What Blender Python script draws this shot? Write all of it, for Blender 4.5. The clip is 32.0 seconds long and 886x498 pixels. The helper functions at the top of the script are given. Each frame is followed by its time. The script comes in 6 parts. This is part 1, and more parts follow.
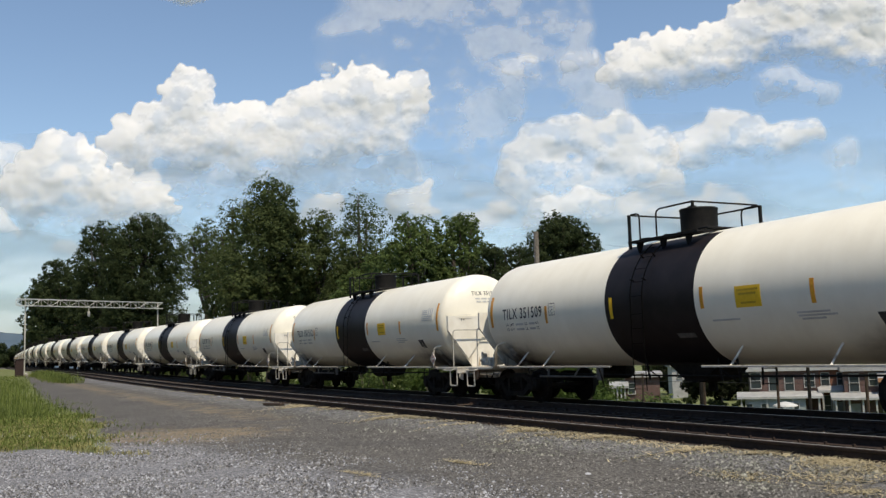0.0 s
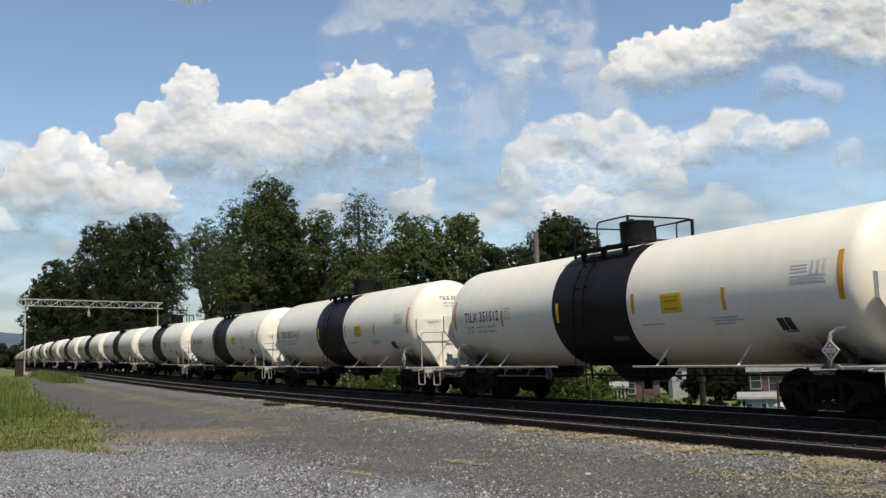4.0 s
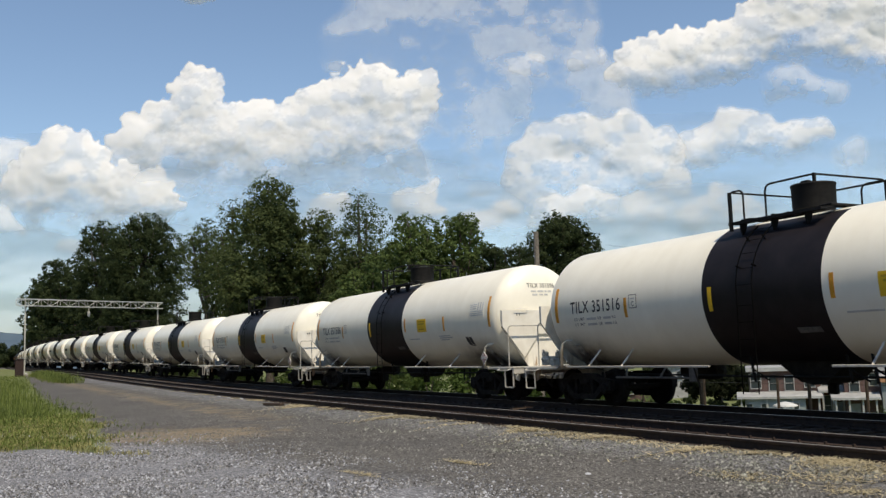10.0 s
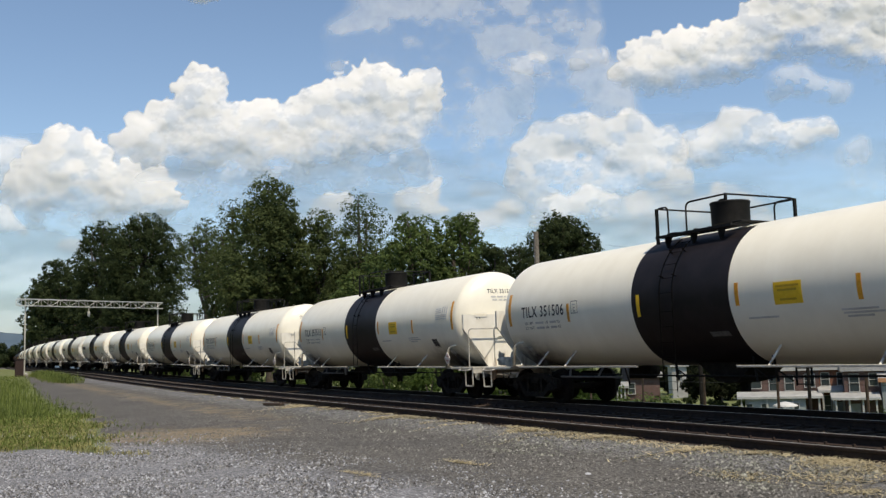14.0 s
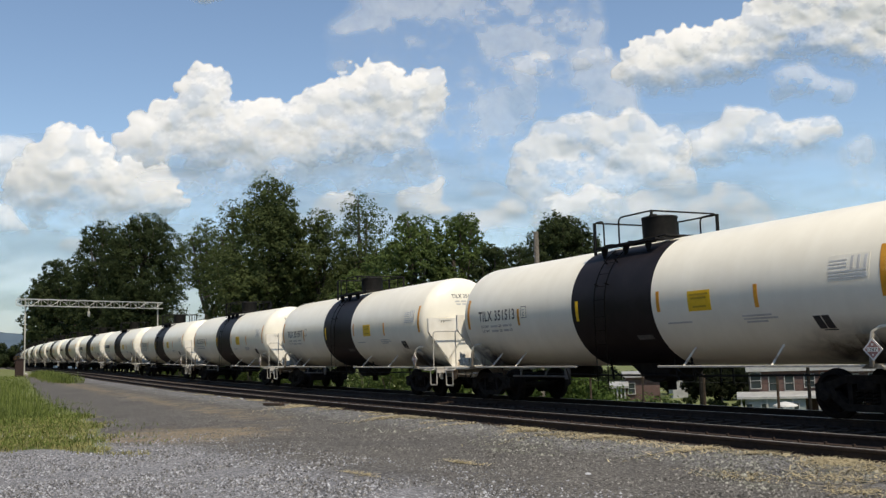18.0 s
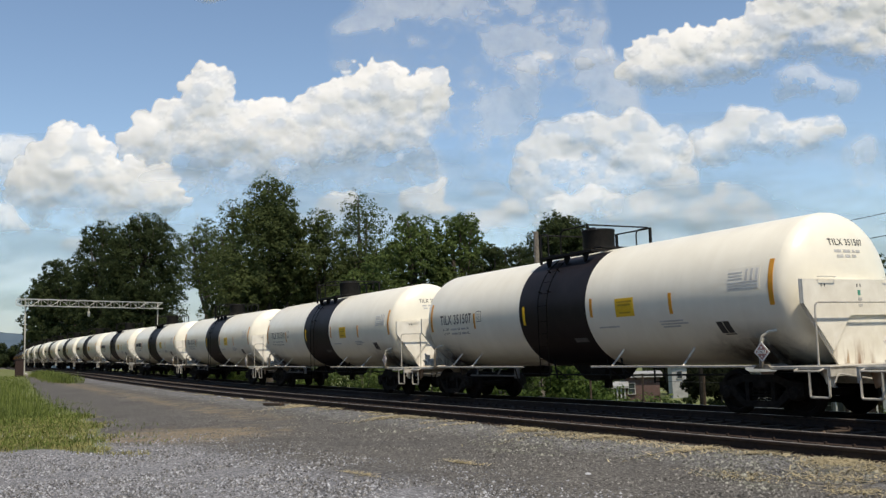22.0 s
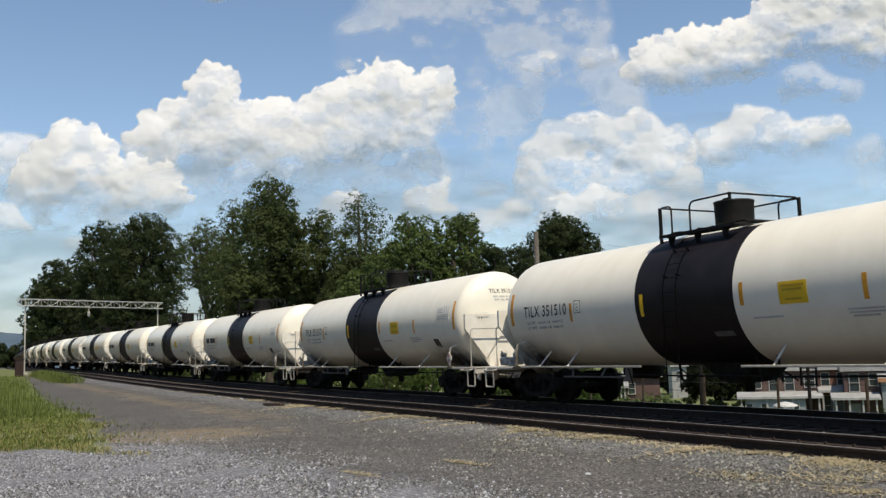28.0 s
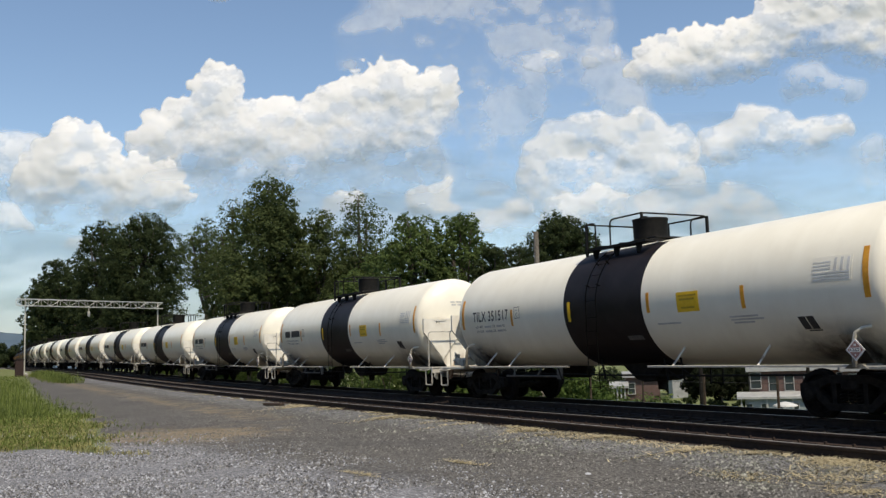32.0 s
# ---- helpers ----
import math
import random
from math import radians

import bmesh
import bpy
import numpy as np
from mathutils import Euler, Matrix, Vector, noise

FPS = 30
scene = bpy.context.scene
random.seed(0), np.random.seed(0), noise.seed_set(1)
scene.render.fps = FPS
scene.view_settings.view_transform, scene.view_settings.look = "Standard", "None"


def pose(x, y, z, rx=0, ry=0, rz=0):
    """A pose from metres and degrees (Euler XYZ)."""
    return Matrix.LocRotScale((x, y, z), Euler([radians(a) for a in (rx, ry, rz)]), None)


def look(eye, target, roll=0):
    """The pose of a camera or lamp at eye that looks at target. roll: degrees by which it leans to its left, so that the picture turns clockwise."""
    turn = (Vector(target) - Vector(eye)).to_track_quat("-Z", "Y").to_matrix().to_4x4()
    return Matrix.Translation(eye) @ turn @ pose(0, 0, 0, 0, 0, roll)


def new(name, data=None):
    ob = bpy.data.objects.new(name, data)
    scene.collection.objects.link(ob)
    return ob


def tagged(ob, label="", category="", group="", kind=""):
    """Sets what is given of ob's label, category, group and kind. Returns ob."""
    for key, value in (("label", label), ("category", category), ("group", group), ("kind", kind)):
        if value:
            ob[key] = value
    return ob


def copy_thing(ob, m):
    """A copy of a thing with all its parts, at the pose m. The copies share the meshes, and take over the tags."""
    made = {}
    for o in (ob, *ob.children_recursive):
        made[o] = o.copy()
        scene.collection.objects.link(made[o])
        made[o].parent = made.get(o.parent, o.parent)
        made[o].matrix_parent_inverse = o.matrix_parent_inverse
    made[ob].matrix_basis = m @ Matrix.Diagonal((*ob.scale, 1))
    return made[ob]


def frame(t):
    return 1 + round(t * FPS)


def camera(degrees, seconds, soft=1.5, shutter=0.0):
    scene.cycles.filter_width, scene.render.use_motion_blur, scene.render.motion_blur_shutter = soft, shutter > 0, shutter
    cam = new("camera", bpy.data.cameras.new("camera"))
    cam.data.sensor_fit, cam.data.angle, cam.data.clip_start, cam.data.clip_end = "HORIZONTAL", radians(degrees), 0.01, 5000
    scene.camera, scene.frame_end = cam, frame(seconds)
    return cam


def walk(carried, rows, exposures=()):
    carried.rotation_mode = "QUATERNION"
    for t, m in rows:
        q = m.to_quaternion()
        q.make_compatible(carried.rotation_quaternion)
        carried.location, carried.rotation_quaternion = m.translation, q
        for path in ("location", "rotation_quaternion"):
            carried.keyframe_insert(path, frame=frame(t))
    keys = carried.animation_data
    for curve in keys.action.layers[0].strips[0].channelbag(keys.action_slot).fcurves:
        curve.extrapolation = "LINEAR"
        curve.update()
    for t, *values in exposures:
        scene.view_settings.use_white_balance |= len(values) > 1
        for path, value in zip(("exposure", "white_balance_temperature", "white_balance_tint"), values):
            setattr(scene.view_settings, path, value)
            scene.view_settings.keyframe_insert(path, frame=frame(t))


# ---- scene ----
import collections

cam = camera(50.243, 32.0, soft=1.4)
EYE = Vector((0.0, 0.0, 1.668))
WAY = Vector((-0.8818047, 0.4584735, 0.1105555))
CAM_POSE = look(EYE, EYE + 10 * WAY, -1.797)
# the camera's meter dips each time a bright tank end fills the view
walk(cam, [(0.0, CAM_POSE), (32.0, CAM_POSE)], [(0.5 * k, -0.01 - 0.04 * (1 - math.cos(2 * math.pi * 0.5 * k / 4.577)), 7500, 10) for k in range(65)])

# ---- light ----
SUN_DIR = Vector((0.50, -0.05, 0.86)).normalized()
world = bpy.data.worlds.new("world")
scene.world = world
world.use_nodes = True
wn = world.node_tree.nodes
sky = wn.new("ShaderNodeTexSky")
sky.sky_type = "NISHITA"
sky.sun_disc = False
sky.sun_elevation = math.asin(SUN_DIR.z)
sky.sun_rotation = math.atan2(SUN_DIR.x, SUN_DIR.y)
sky.air_density, sky.dust_density, sky.ozone_density = 1.0, 0.0, 4.6
world.node_tree.links.new(sky.outputs[0], wn["Background"].inputs[0])
wn["Background"].inputs[1].default_value = 0.155
sun_data = bpy.data.lights.new("sun", "SUN")
sun_data.energy, sun_data.angle, sun_data.color = 4.6, radians(0.53), (1.0, 0.94, 0.84)
sun = new("sun", sun_data)
sun.matrix_world = look(SUN_DIR * 200, (0, 0, 0))


# ---- the plan ----
RAIL_TOP = 0.24          # over the ground beside the track
TRAIN_Y = 15.513         # centre of the track that the train runs on, abreast of the camera
GAP = 3.96               # between the two tracks' centres
GAUGE = 1.505            # rail centre to rail centre
PITCH = 18.09833         # from car to car
FWD = Vector((-0.88725, 0.46130, 0.0))
RIGHT = Vector((0.46130, 0.88725, 0.0))
VIEW_TURN = math.degrees(math.atan2(RIGHT.y, RIGHT.x))

BEND_S = (-30, 0, 40, 80, 130, 220)
BEND_A = (0.00266, 0.0, -0.00354, -0.0176, -0.02037, 0.03499)
RISE_S = (-80, 25, 45, 70, 100, 150, 200, 300, 600, 1200)
RISE_Z = (0.0, 0.0, 0.05, 0.30, 0.72, 1.15, 1.40, 1.6, 1.9, 2.2)
GRID_S = np.arange(-80.0, 1200.0, 1.0)
GRID_A = np.interp(GRID_S, BEND_S, BEND_A)
_mid = (GRID_A[1:] + GRID_A[:-1]) / 2
GRID_X = np.concatenate([[0], np.cumsum(np.cos(_mid))])
GRID_Y = np.concatenate([[0], np.cumsum(np.sin(_mid))])
GRID_X, GRID_Y = GRID_X - GRID_X[80], GRID_Y - GRID_Y[80]
GRID_Z = np.interp(GRID_S, RISE_S, RISE_Z)
GRID_Z = np.convolve(np.pad(GRID_Z, 12, "edge"), np.ones(25) / 25, "valid")


def rail_point(s, n=0.0):
    """A point s metres down the line, n metres from the train's centre line towards the camera; z at the rail's top."""
    a = np.interp(s, GRID_S, GRID_A)
    x = -(np.interp(s, GRID_S, GRID_X) + n * np.sin(a))
    y = TRAIN_Y + np.interp(s, GRID_S, GRID_Y) - n * np.cos(a)
    return float(x), float(y), float(RAIL_TOP + np.interp(s, GRID_S, GRID_Z)), float(a)


def site(depth, right, z):
    """A place so many metres ahead of and to the right of the camera."""
    p = FWD * depth + RIGHT * right
    return Vector((p.x, p.y, z))


# ---- materials ----
def material(name, rough=0.8, metal=0.0, spec=0.5):
    m = bpy.data.materials.new(name)
    m.use_nodes = True
    b = m.node_tree.nodes["Principled BSDF"]
    b.inputs["Roughness"].default_value = rough
    b.inputs["Metallic"].default_value = metal
    b.inputs["Specular IOR Level"].default_value = spec
    return m, m.node_tree, b


def noise_node(nt, scale, detail=4.0, rough=0.55, coord="Object", stretch=None, distortion=0.0):
    tc = nt.nodes.new("ShaderNodeTexCoord")
    n = nt.nodes.new("ShaderNodeTexNoise")
    n.inputs["Scale"].default_value = scale
    n.inputs["Detail"].default_value = detail
    n.inputs["Roughness"].default_value = rough
    n.inputs["Distortion"].default_value = distortion
    if stretch:
        mp = nt.nodes.new("ShaderNodeMapping")
        mp.inputs["Scale"].default_value = stretch
        nt.links.new(tc.outputs[coord], mp.inputs[0])
        nt.links.new(mp.outputs[0], n.inputs["Vector"])
    else:
        nt.links.new(tc.outputs[coord], n.inputs["Vector"])
    return n


def ramp(nt, source, stops):
    r = nt.nodes.new("ShaderNodeValToRGB")
    els = r.color_ramp.elements
    while len(els) < len(stops):
        els.new(0.5)
    for e, (p, c) in zip(els, stops):
        e.position = p
        e.color = (*c, 1) if len(c) == 3 else c
    nt.links.new(source, r.inputs[0])
    return r


def blend(nt, fac, a, b, mode="MIX"):
    m = nt.nodes.new("ShaderNodeMix")
    m.data_type, m.blend_type = "RGBA", mode
    for sock, v in ((m.inputs["Factor"], fac), (m.inputs["A"], a), (m.inputs["B"], b)):
        if isinstance(v, (int, float)):
            sock.default_value = v
        elif isinstance(v, tuple):
            sock.default_value = (*v, 1)
        else:
            nt.links.new(v, sock)
    return m.outputs["Result"]


def add_bump(nt, b, height, strength=0.3, distance=0.02):
    n = nt.nodes.new("ShaderNodeBump")
    n.inputs["Strength"].default_value = strength
    n.inputs["Distance"].default_value = distance
    nt.links.new(height, n.inputs["Height"])
    nt.links.new(n.outputs[0], b.inputs["Normal"])


def grainy(name, dark, light, scale, rough=0.8, metal=0.0, bump=0.2, spec=0.5, big=None, bump_dist=0.01):
    """A surface whose colour wanders between two tones at two scales."""
    m, nt, b = material(name, rough, metal, spec)
    n1 = noise_node(nt, scale, 6)
    c = ramp(nt, n1.outputs["Fac"], [(0.3, dark), (0.7, light)]).outputs[0]
    n2 = noise_node(nt, big or scale * 0.08, 3)
    k = ramp(nt, n2.outputs["Fac"], [(0.3, (0.72, 0.72, 0.72)), (0.7, (1.12, 1.12, 1.12))]).outputs[0]
    nt.links.new(blend(nt, 1.0, c, k, "MULTIPLY"), b.inputs["Base Color"])
    if bump:
        add_bump(nt, b, n1.outputs["Fac"], bump, bump_dist)
    return m


def tank_white():
    m, nt, b = material("white_tank_paint", 0.3, spec=0.5)
    streak = noise_node(nt, 1.0, 5, 0.6, stretch=(3.0, 0.5, 0.5))
    dust = noise_node(nt, 1.3, 5, 0.6)
    c1 = ramp(nt, dust.outputs["Fac"], [(0.3, (0.79, 0.755, 0.64)), (0.7, (0.86, 0.83, 0.715))]).outputs[0]
    c2 = ramp(nt, streak.outputs["Fac"], [(0.3, (0.955, 0.95, 0.94)), (0.65, (1, 1, 1))]).outputs[0]
    base = blend(nt, 0.8, c1, c2, "MULTIPLY")
    # road soot thrown up over the trucks
    tc = nt.nodes.new("ShaderNodeTexCoord")
    sep = nt.nodes.new("ShaderNodeSeparateXYZ")
    nt.links.new(tc.outputs["Object"], sep.inputs[0])
    soot = noise_node(nt, 2.2, 5, 0.65, distortion=0.6)
    def mth(op, a, bb, cl=False):
        q = nt.nodes.new("ShaderNodeMath")
        q.operation, q.use_clamp = op, cl
        for s_, v in zip(q.inputs, (a, bb)):
            if isinstance(v, (int, float)):
                s_.default_value = v
            else:
                nt.links.new(v, s_)
        return q.outputs[0]
    ax = mth("ABSOLUTE", mth("SUBTRACT", mth("ABSOLUTE", sep.outputs["X"], 0), 6.7), 0)
    near = mth("SUBTRACT", 1.15, mth("MULTIPLY", ax, 0.62), True)
    low = mth("MULTIPLY", mth("SUBTRACT", 1.92, sep.outputs["Z"]), 1.7, True)
    thr = mth("MULTIPLY", mth("MULTIPLY", near, low), mth("MULTIPLY", soot.outputs["Fac"], 2.0), True)
    col = blend(nt, thr, base, (0.075, 0.062, 0.05))
    nt.links.new(col, b.inputs["Base Color"])
    add_bump(nt, b, dust.outputs["Fac"], 0.04, 0.02)
    return m


M_WHITE = tank_white()
M_TRIM = grainy("white_steel_paint", (0.36, 0.345, 0.305), (0.56, 0.54, 0.49), 6, 0.5, bump=0.05)


def shield_paint():
    """Cream paint with brown rust weeping from the foot of the lower plate."""
    m, nt, bs = material("cream_shield_paint", 0.5, spec=0.3)
    n = noise_node(nt, 3, 5)
    c = ramp(nt, n.outputs["Fac"], [(0.3, (0.68, 0.65, 0.57)), (0.7, (0.80, 0.78, 0.71))]).outputs[0]
    tc = nt.nodes.new("ShaderNodeTexCoord")
    sep = nt.nodes.new("ShaderNodeSeparateXYZ")
    nt.links.new(tc.outputs["Object"], sep.inputs[0])
    foot = nt.nodes.new("ShaderNodeMapRange")
    foot.inputs["From Min"].default_value, foot.inputs["From Max"].default_value = 1.55, 0.98
    nt.links.new(sep.outputs["Z"], foot.inputs["Value"])
    streak = noise_node(nt, 1.0, 4, 0.6, stretch=(1.0, 5.0, 0.9))
    spot = nt.nodes.new("ShaderNodeMapRange")
    spot.interpolation_type = "SMOOTHSTEP"
    spot.inputs["From Min"].default_value, spot.inputs["From Max"].default_value = 0.46, 0.72
    nt.links.new(streak.outputs["Fac"], spot.inputs["Value"])
    mul = nt.nodes.new("ShaderNodeMath")
    mul.operation, mul.use_clamp = "MULTIPLY", True
    nt.links.new(foot.outputs[0], mul.inputs[0])
    nt.links.new(spot.outputs[0], mul.inputs[1])
    nt.links.new(blend(nt, mul.outputs[0], c, (0.20, 0.105, 0.055)), bs.inputs["Base Color"])
    add_bump(nt, bs, n.outputs["Fac"], 0.05, 0.01)
    return m


M_SHIELD = shield_paint()
M_BLACK = grainy("black_tank_paint", (0.010, 0.008, 0.009), (0.019, 0.015, 0.0165), 3, 0.5, bump=0.05, spec=0.2)
M_IRON = grainy("black_iron", (0.006, 0.006, 0.006), (0.014, 0.013, 0.012), 8, 0.7, bump=0.1, spec=0.2)
M_LADDER = grainy("sooty_black_ladder", (0.003, 0.003, 0.003), (0.006, 0.006, 0.006), 8, 0.95, bump=0.0, spec=0.02)
M_TRUCK = grainy("grimy_cast_steel", (0.007, 0.0065, 0.006), (0.024, 0.021, 0.018), 9, 0.9, bump=0.3, spec=0.15)
M_WHEEL = grainy("rusty_wheel_steel", (0.005, 0.004, 0.0035), (0.016, 0.012, 0.010), 12, 0.85, spec=0.15)
M_ORANGE = grainy("amber_reflective_tape", (0.62, 0.26, 0.015), (0.78, 0.36, 0.03), 18, 0.35, bump=0.0)
M_YELLOW = grainy("yellow_sign_paint", (0.76, 0.46, 0.012), (0.86, 0.55, 0.03), 12, 0.4, bump=0.0)
M_AMBERINK = grainy("dark_amber_print", (0.42, 0.25, 0.01), (0.52, 0.32, 0.02), 14, 0.45, bump=0.0)
M_INK = grainy("black_stencil_ink", (0.015, 0.015, 0.016), (0.04, 0.04, 0.042), 20, 0.6, bump=0.0)
M_SOFTINK = grainy("worn_black_stencil", (0.10, 0.10, 0.10), (0.22, 0.215, 0.205), 25, 0.6, bump=0.0)
M_GREYINK = grainy("faded_grey_stencil", (0.45, 0.45, 0.44), (0.60, 0.59, 0.56), 25, 0.6, bump=0.0)
M_BLUEINK = grainy("pale_blue_stencil", (0.56, 0.56, 0.55), (0.68, 0.67, 0.63), 25, 0.6, bump=0.0)
M_REDINK = grainy("faded_red_print", (0.36, 0.14, 0.12), (0.50, 0.27, 0.23), 25, 0.5, bump=0.0)
M_PLACARD = grainy("white_placard", (0.70, 0.68, 0.64), (0.82, 0.80, 0.77), 12, 0.5, bump=0.0)
M_GREENTAG = grainy("green_tag", (0.05, 0.30, 0.22), (0.08, 0.40, 0.30), 12, 0.5, bump=0.0)
M_BRAKE = grainy("grey_brake_gear", (0.38, 0.365, 0.32), (0.58, 0.56, 0.50), 10, 0.7, bump=0.2)
M_DIMSTEEL = grainy("grimy_grey_steel", (0.07, 0.068, 0.063), (0.15, 0.145, 0.135), 10, 0.75, bump=0.15)
M_STAIN = grainy("brown_rust_smear", (0.30, 0.20, 0.12), (0.48, 0.38, 0.27), 9, 0.8, bump=0.05)
M_RAILTOP = grainy("worn_rail_head", (0.26, 0.245, 0.23), (0.40, 0.385, 0.365), 5, 0.45, 0.35, 0.05)
M_RAIL = grainy("rusty_rail", (0.018, 0.011, 0.008), (0.046, 0.027, 0.019), 10, 0.85, bump=0.3)
M_TIE = grainy("creosoted_timber", (0.024, 0.016, 0.011), (0.070, 0.047, 0.033), 7, 0.9, bump=0.5)
M_GALV = grainy("galvanised_steel", (0.46, 0.46, 0.45), (0.62, 0.62, 0.60), 5, 0.5, 0.2, 0.05)
M_POLE = grainy("weathered_pole_wood", (0.10, 0.085, 0.07), (0.22, 0.19, 0.16), 8, 0.9, bump=0.4)
M_WIRE = grainy("black_cable", (0.015, 0.015, 0.016), (0.03, 0.03, 0.03), 4, 0.7, bump=0.0)
M_CABINET = grainy("brown_rusted_cabinet", (0.018, 0.008, 0.007), (0.036, 0.016, 0.013), 6, 0.8, bump=0.2)


# ---- mesh helpers ----
class Shape:
    """Vertices and faces of one part, gathered from simple shaped solids."""

    def __init__(self):
        self.v, self.f = [], []

    def put(self, verts, faces):
        o = len(self.v)
        self.v += [tuple(p) for p in verts]
        self.f += [tuple(i + o for i in f) for f in faces]
        return self

    def box(self, c, size, rot=None, cut=0.0):
        sx, sy, sz = (d / 2 for d in size)
        if cut <= 0:
            vs = [(x, y, z) for x in (-sx, sx) for y in (-sy, sy) for z in (-sz, sz)]
            fs = [(0, 1, 3, 2), (4, 6, 7, 5), (0, 4, 5, 1), (2, 3, 7, 6), (0, 2, 6, 4), (1, 5, 7, 3)]
        else:
            bm = bmesh.new()
            bmesh.ops.create_cube(bm, size=1.0)
            for q in bm.verts:
                q.co = (q.co.x * sx * 2, q.co.y * sy * 2, q.co.z * sz * 2)
            bmesh.ops.bevel(bm, geom=bm.edges[:], offset=cut, segments=1, affect="EDGES")
            bm.verts.index_update()
            vs = [tuple(q.co) for q in bm.verts]
            fs = [tuple(q.index for q in f.verts) for f in bm.faces]
            bm.free()
        m = Matrix.Translation(c) @ (rot if rot is not None else Matrix())
        return self.put([m @ Vector(p) for p in vs], fs)

    def tube(self, pts, r, seg=8, taper=None, caps=True):
        pts = [Vector(p) for p in pts]
        n = len(pts)
        vs, ref = [], None
        for i, p in enumerate(pts):
            d = (pts[min(i + 1, n - 1)] - pts[max(i - 1, 0)]).normalized()
            if ref is None:
                ref = d.cross(Vector((0, 0, 1)) if abs(d.z) < 0.9 else Vector((1, 0, 0))).normalized()
            ref = (ref - d * ref.dot(d)).normalized()
            up = d.cross(ref)
            rr = r if taper is None else r + (taper - r) * i / max(1, n - 1)
            vs += [p + (ref * math.cos(2 * math.pi * k / seg) + up * math.sin(2 * math.pi * k / seg)) * rr for k in range(seg)]
        fs = [(i * seg + k, i * seg + (k + 1) % seg, (i + 1) * seg + (k + 1) % seg, (i + 1) * seg + k) for i in range(n - 1) for k in range(seg)]
        if caps:
            fs += [tuple(range(seg - 1, -1, -1)), tuple(range((n - 1) * seg, n * seg))]
        return self.put(vs, fs)

    def prism(self, outline, axis, a, b):
        """An outline of (p, q) pairs pushed out from a to b along 'x', 'y' or 'z'."""
        def at(p, q, h):
            return {"x": (h, p, q), "y": (p, h, q), "z": (p, q, h)}[axis]
        n = len(outline)
        vs = [at(p, q, a) for p, q in outline] + [at(p, q, b) for p, q in outline]
        fs = [tuple(range(n)), tuple(range(2 * n - 1, n - 1, -1))] + [(i, i + n, (i + 1) % n + n, (i + 1) % n) for i in range(n)]
        return self.put(vs, fs)

    def lathe(self, profile, axis="x", c=(0, 0, 0), seg=32):
        """A profile of (along, radius) pairs turned round an axis through c."""
        vs, fs = [], []
        for a, r in profile:
            for k in range(seg):
                t = 2 * math.pi * k / seg
                u, w = r * math.cos(t), r * math.sin(t)
                p = {"x": (a, u, w), "y": (u, a, w), "z": (u, w, a)}[axis]
                vs.append(tuple(p[i] + c[i] for i in range(3)))
        for i in range(len(profile) - 1):
            for k in range(seg):
                fs.append((i * seg + k, i * seg + (k + 1) % seg, (i + 1) * seg + (k + 1) % seg, (i + 1) * seg + k))
        return self.put(vs, fs)

    def mesh(self, name, mat, smooth=True, angle=35):
        me = bpy.data.meshes.new(name)
        me.from_pydata(self.v, [], self.f)
        bm = bmesh.new()
        bm.from_mesh(me)
        bmesh.ops.recalc_face_normals(bm, faces=bm.faces[:])
        bm.to_mesh(me)
        bm.free()
        me.materials.append(mat)
        if smooth:
            me.polygons.foreach_set("use_smooth", [True] * len(me.polygons))
            me.set_sharp_from_angle(angle=radians(angle))
        return me


def part(name, shape, mat, parent, label="", at=(0, 0, 0)):
    me = shape if isinstance(shape, bpy.types.Mesh) else shape.mesh(name, mat)
    ob = new(name, me)
    ob.parent = parent
    ob.location = at
    return tagged(ob, label) if label else ob


def thing(name, label, category, group="", kind="", at=None):
    ob = new(name)
    ob.empty_display_size = 0.2
    if at is not None:
        ob.matrix_basis = at
    return tagged(ob, label, category, group, kind)


def solid(name, shape, mat, label, category="", group="", kind="", at=None):
    ob = new(name, shape if isinstance(shape, bpy.types.Mesh) else shape.mesh(name, mat))
    if at is not None:
        ob.matrix_basis = at
    return tagged(ob, label, category, group, kind)


def fast_mesh(name, verts, faces, mat, smooth=False):
    """A mesh from arrays: faces all of one size."""
    verts, faces = np.asarray(verts, np.float32), np.asarray(faces, np.int32)
    me = bpy.data.meshes.new(name)
    k = faces.shape[1]
    me.vertices.add(len(verts))
    me.vertices.foreach_set("co", verts.ravel())
    me.loops.add(faces.size)
    me.loops.foreach_set("vertex_index", faces.ravel())
    me.polygons.add(len(faces))
    me.polygons.foreach_set("loop_start", np.arange(0, faces.size, k, dtype=np.int32))
    if smooth:
        me.polygons.foreach_set("use_smooth", np.ones(len(faces), bool))
    me.update(calc_edges=True)
    me.materials.append(mat)
    return me


def bent(pts, r=0.12, k=5):
    """The same line with its inner corners rounded."""
    pts = [Vector(p) for p in pts]
    out = [pts[0]]
    for a, b, c in zip(pts, pts[1:], pts[2:]):
        u, w = (a - b), (c - b)
        d = min(r, u.length * 0.45, w.length * 0.45)
        p, q = b + u.normalized() * d, b + w.normalized() * d
        for i in range(k + 1):
            t = i / k
            out.append(p * (1 - t) ** 2 + b * 2 * t * (1 - t) + q * t * t)
    return out + [pts[-1]]


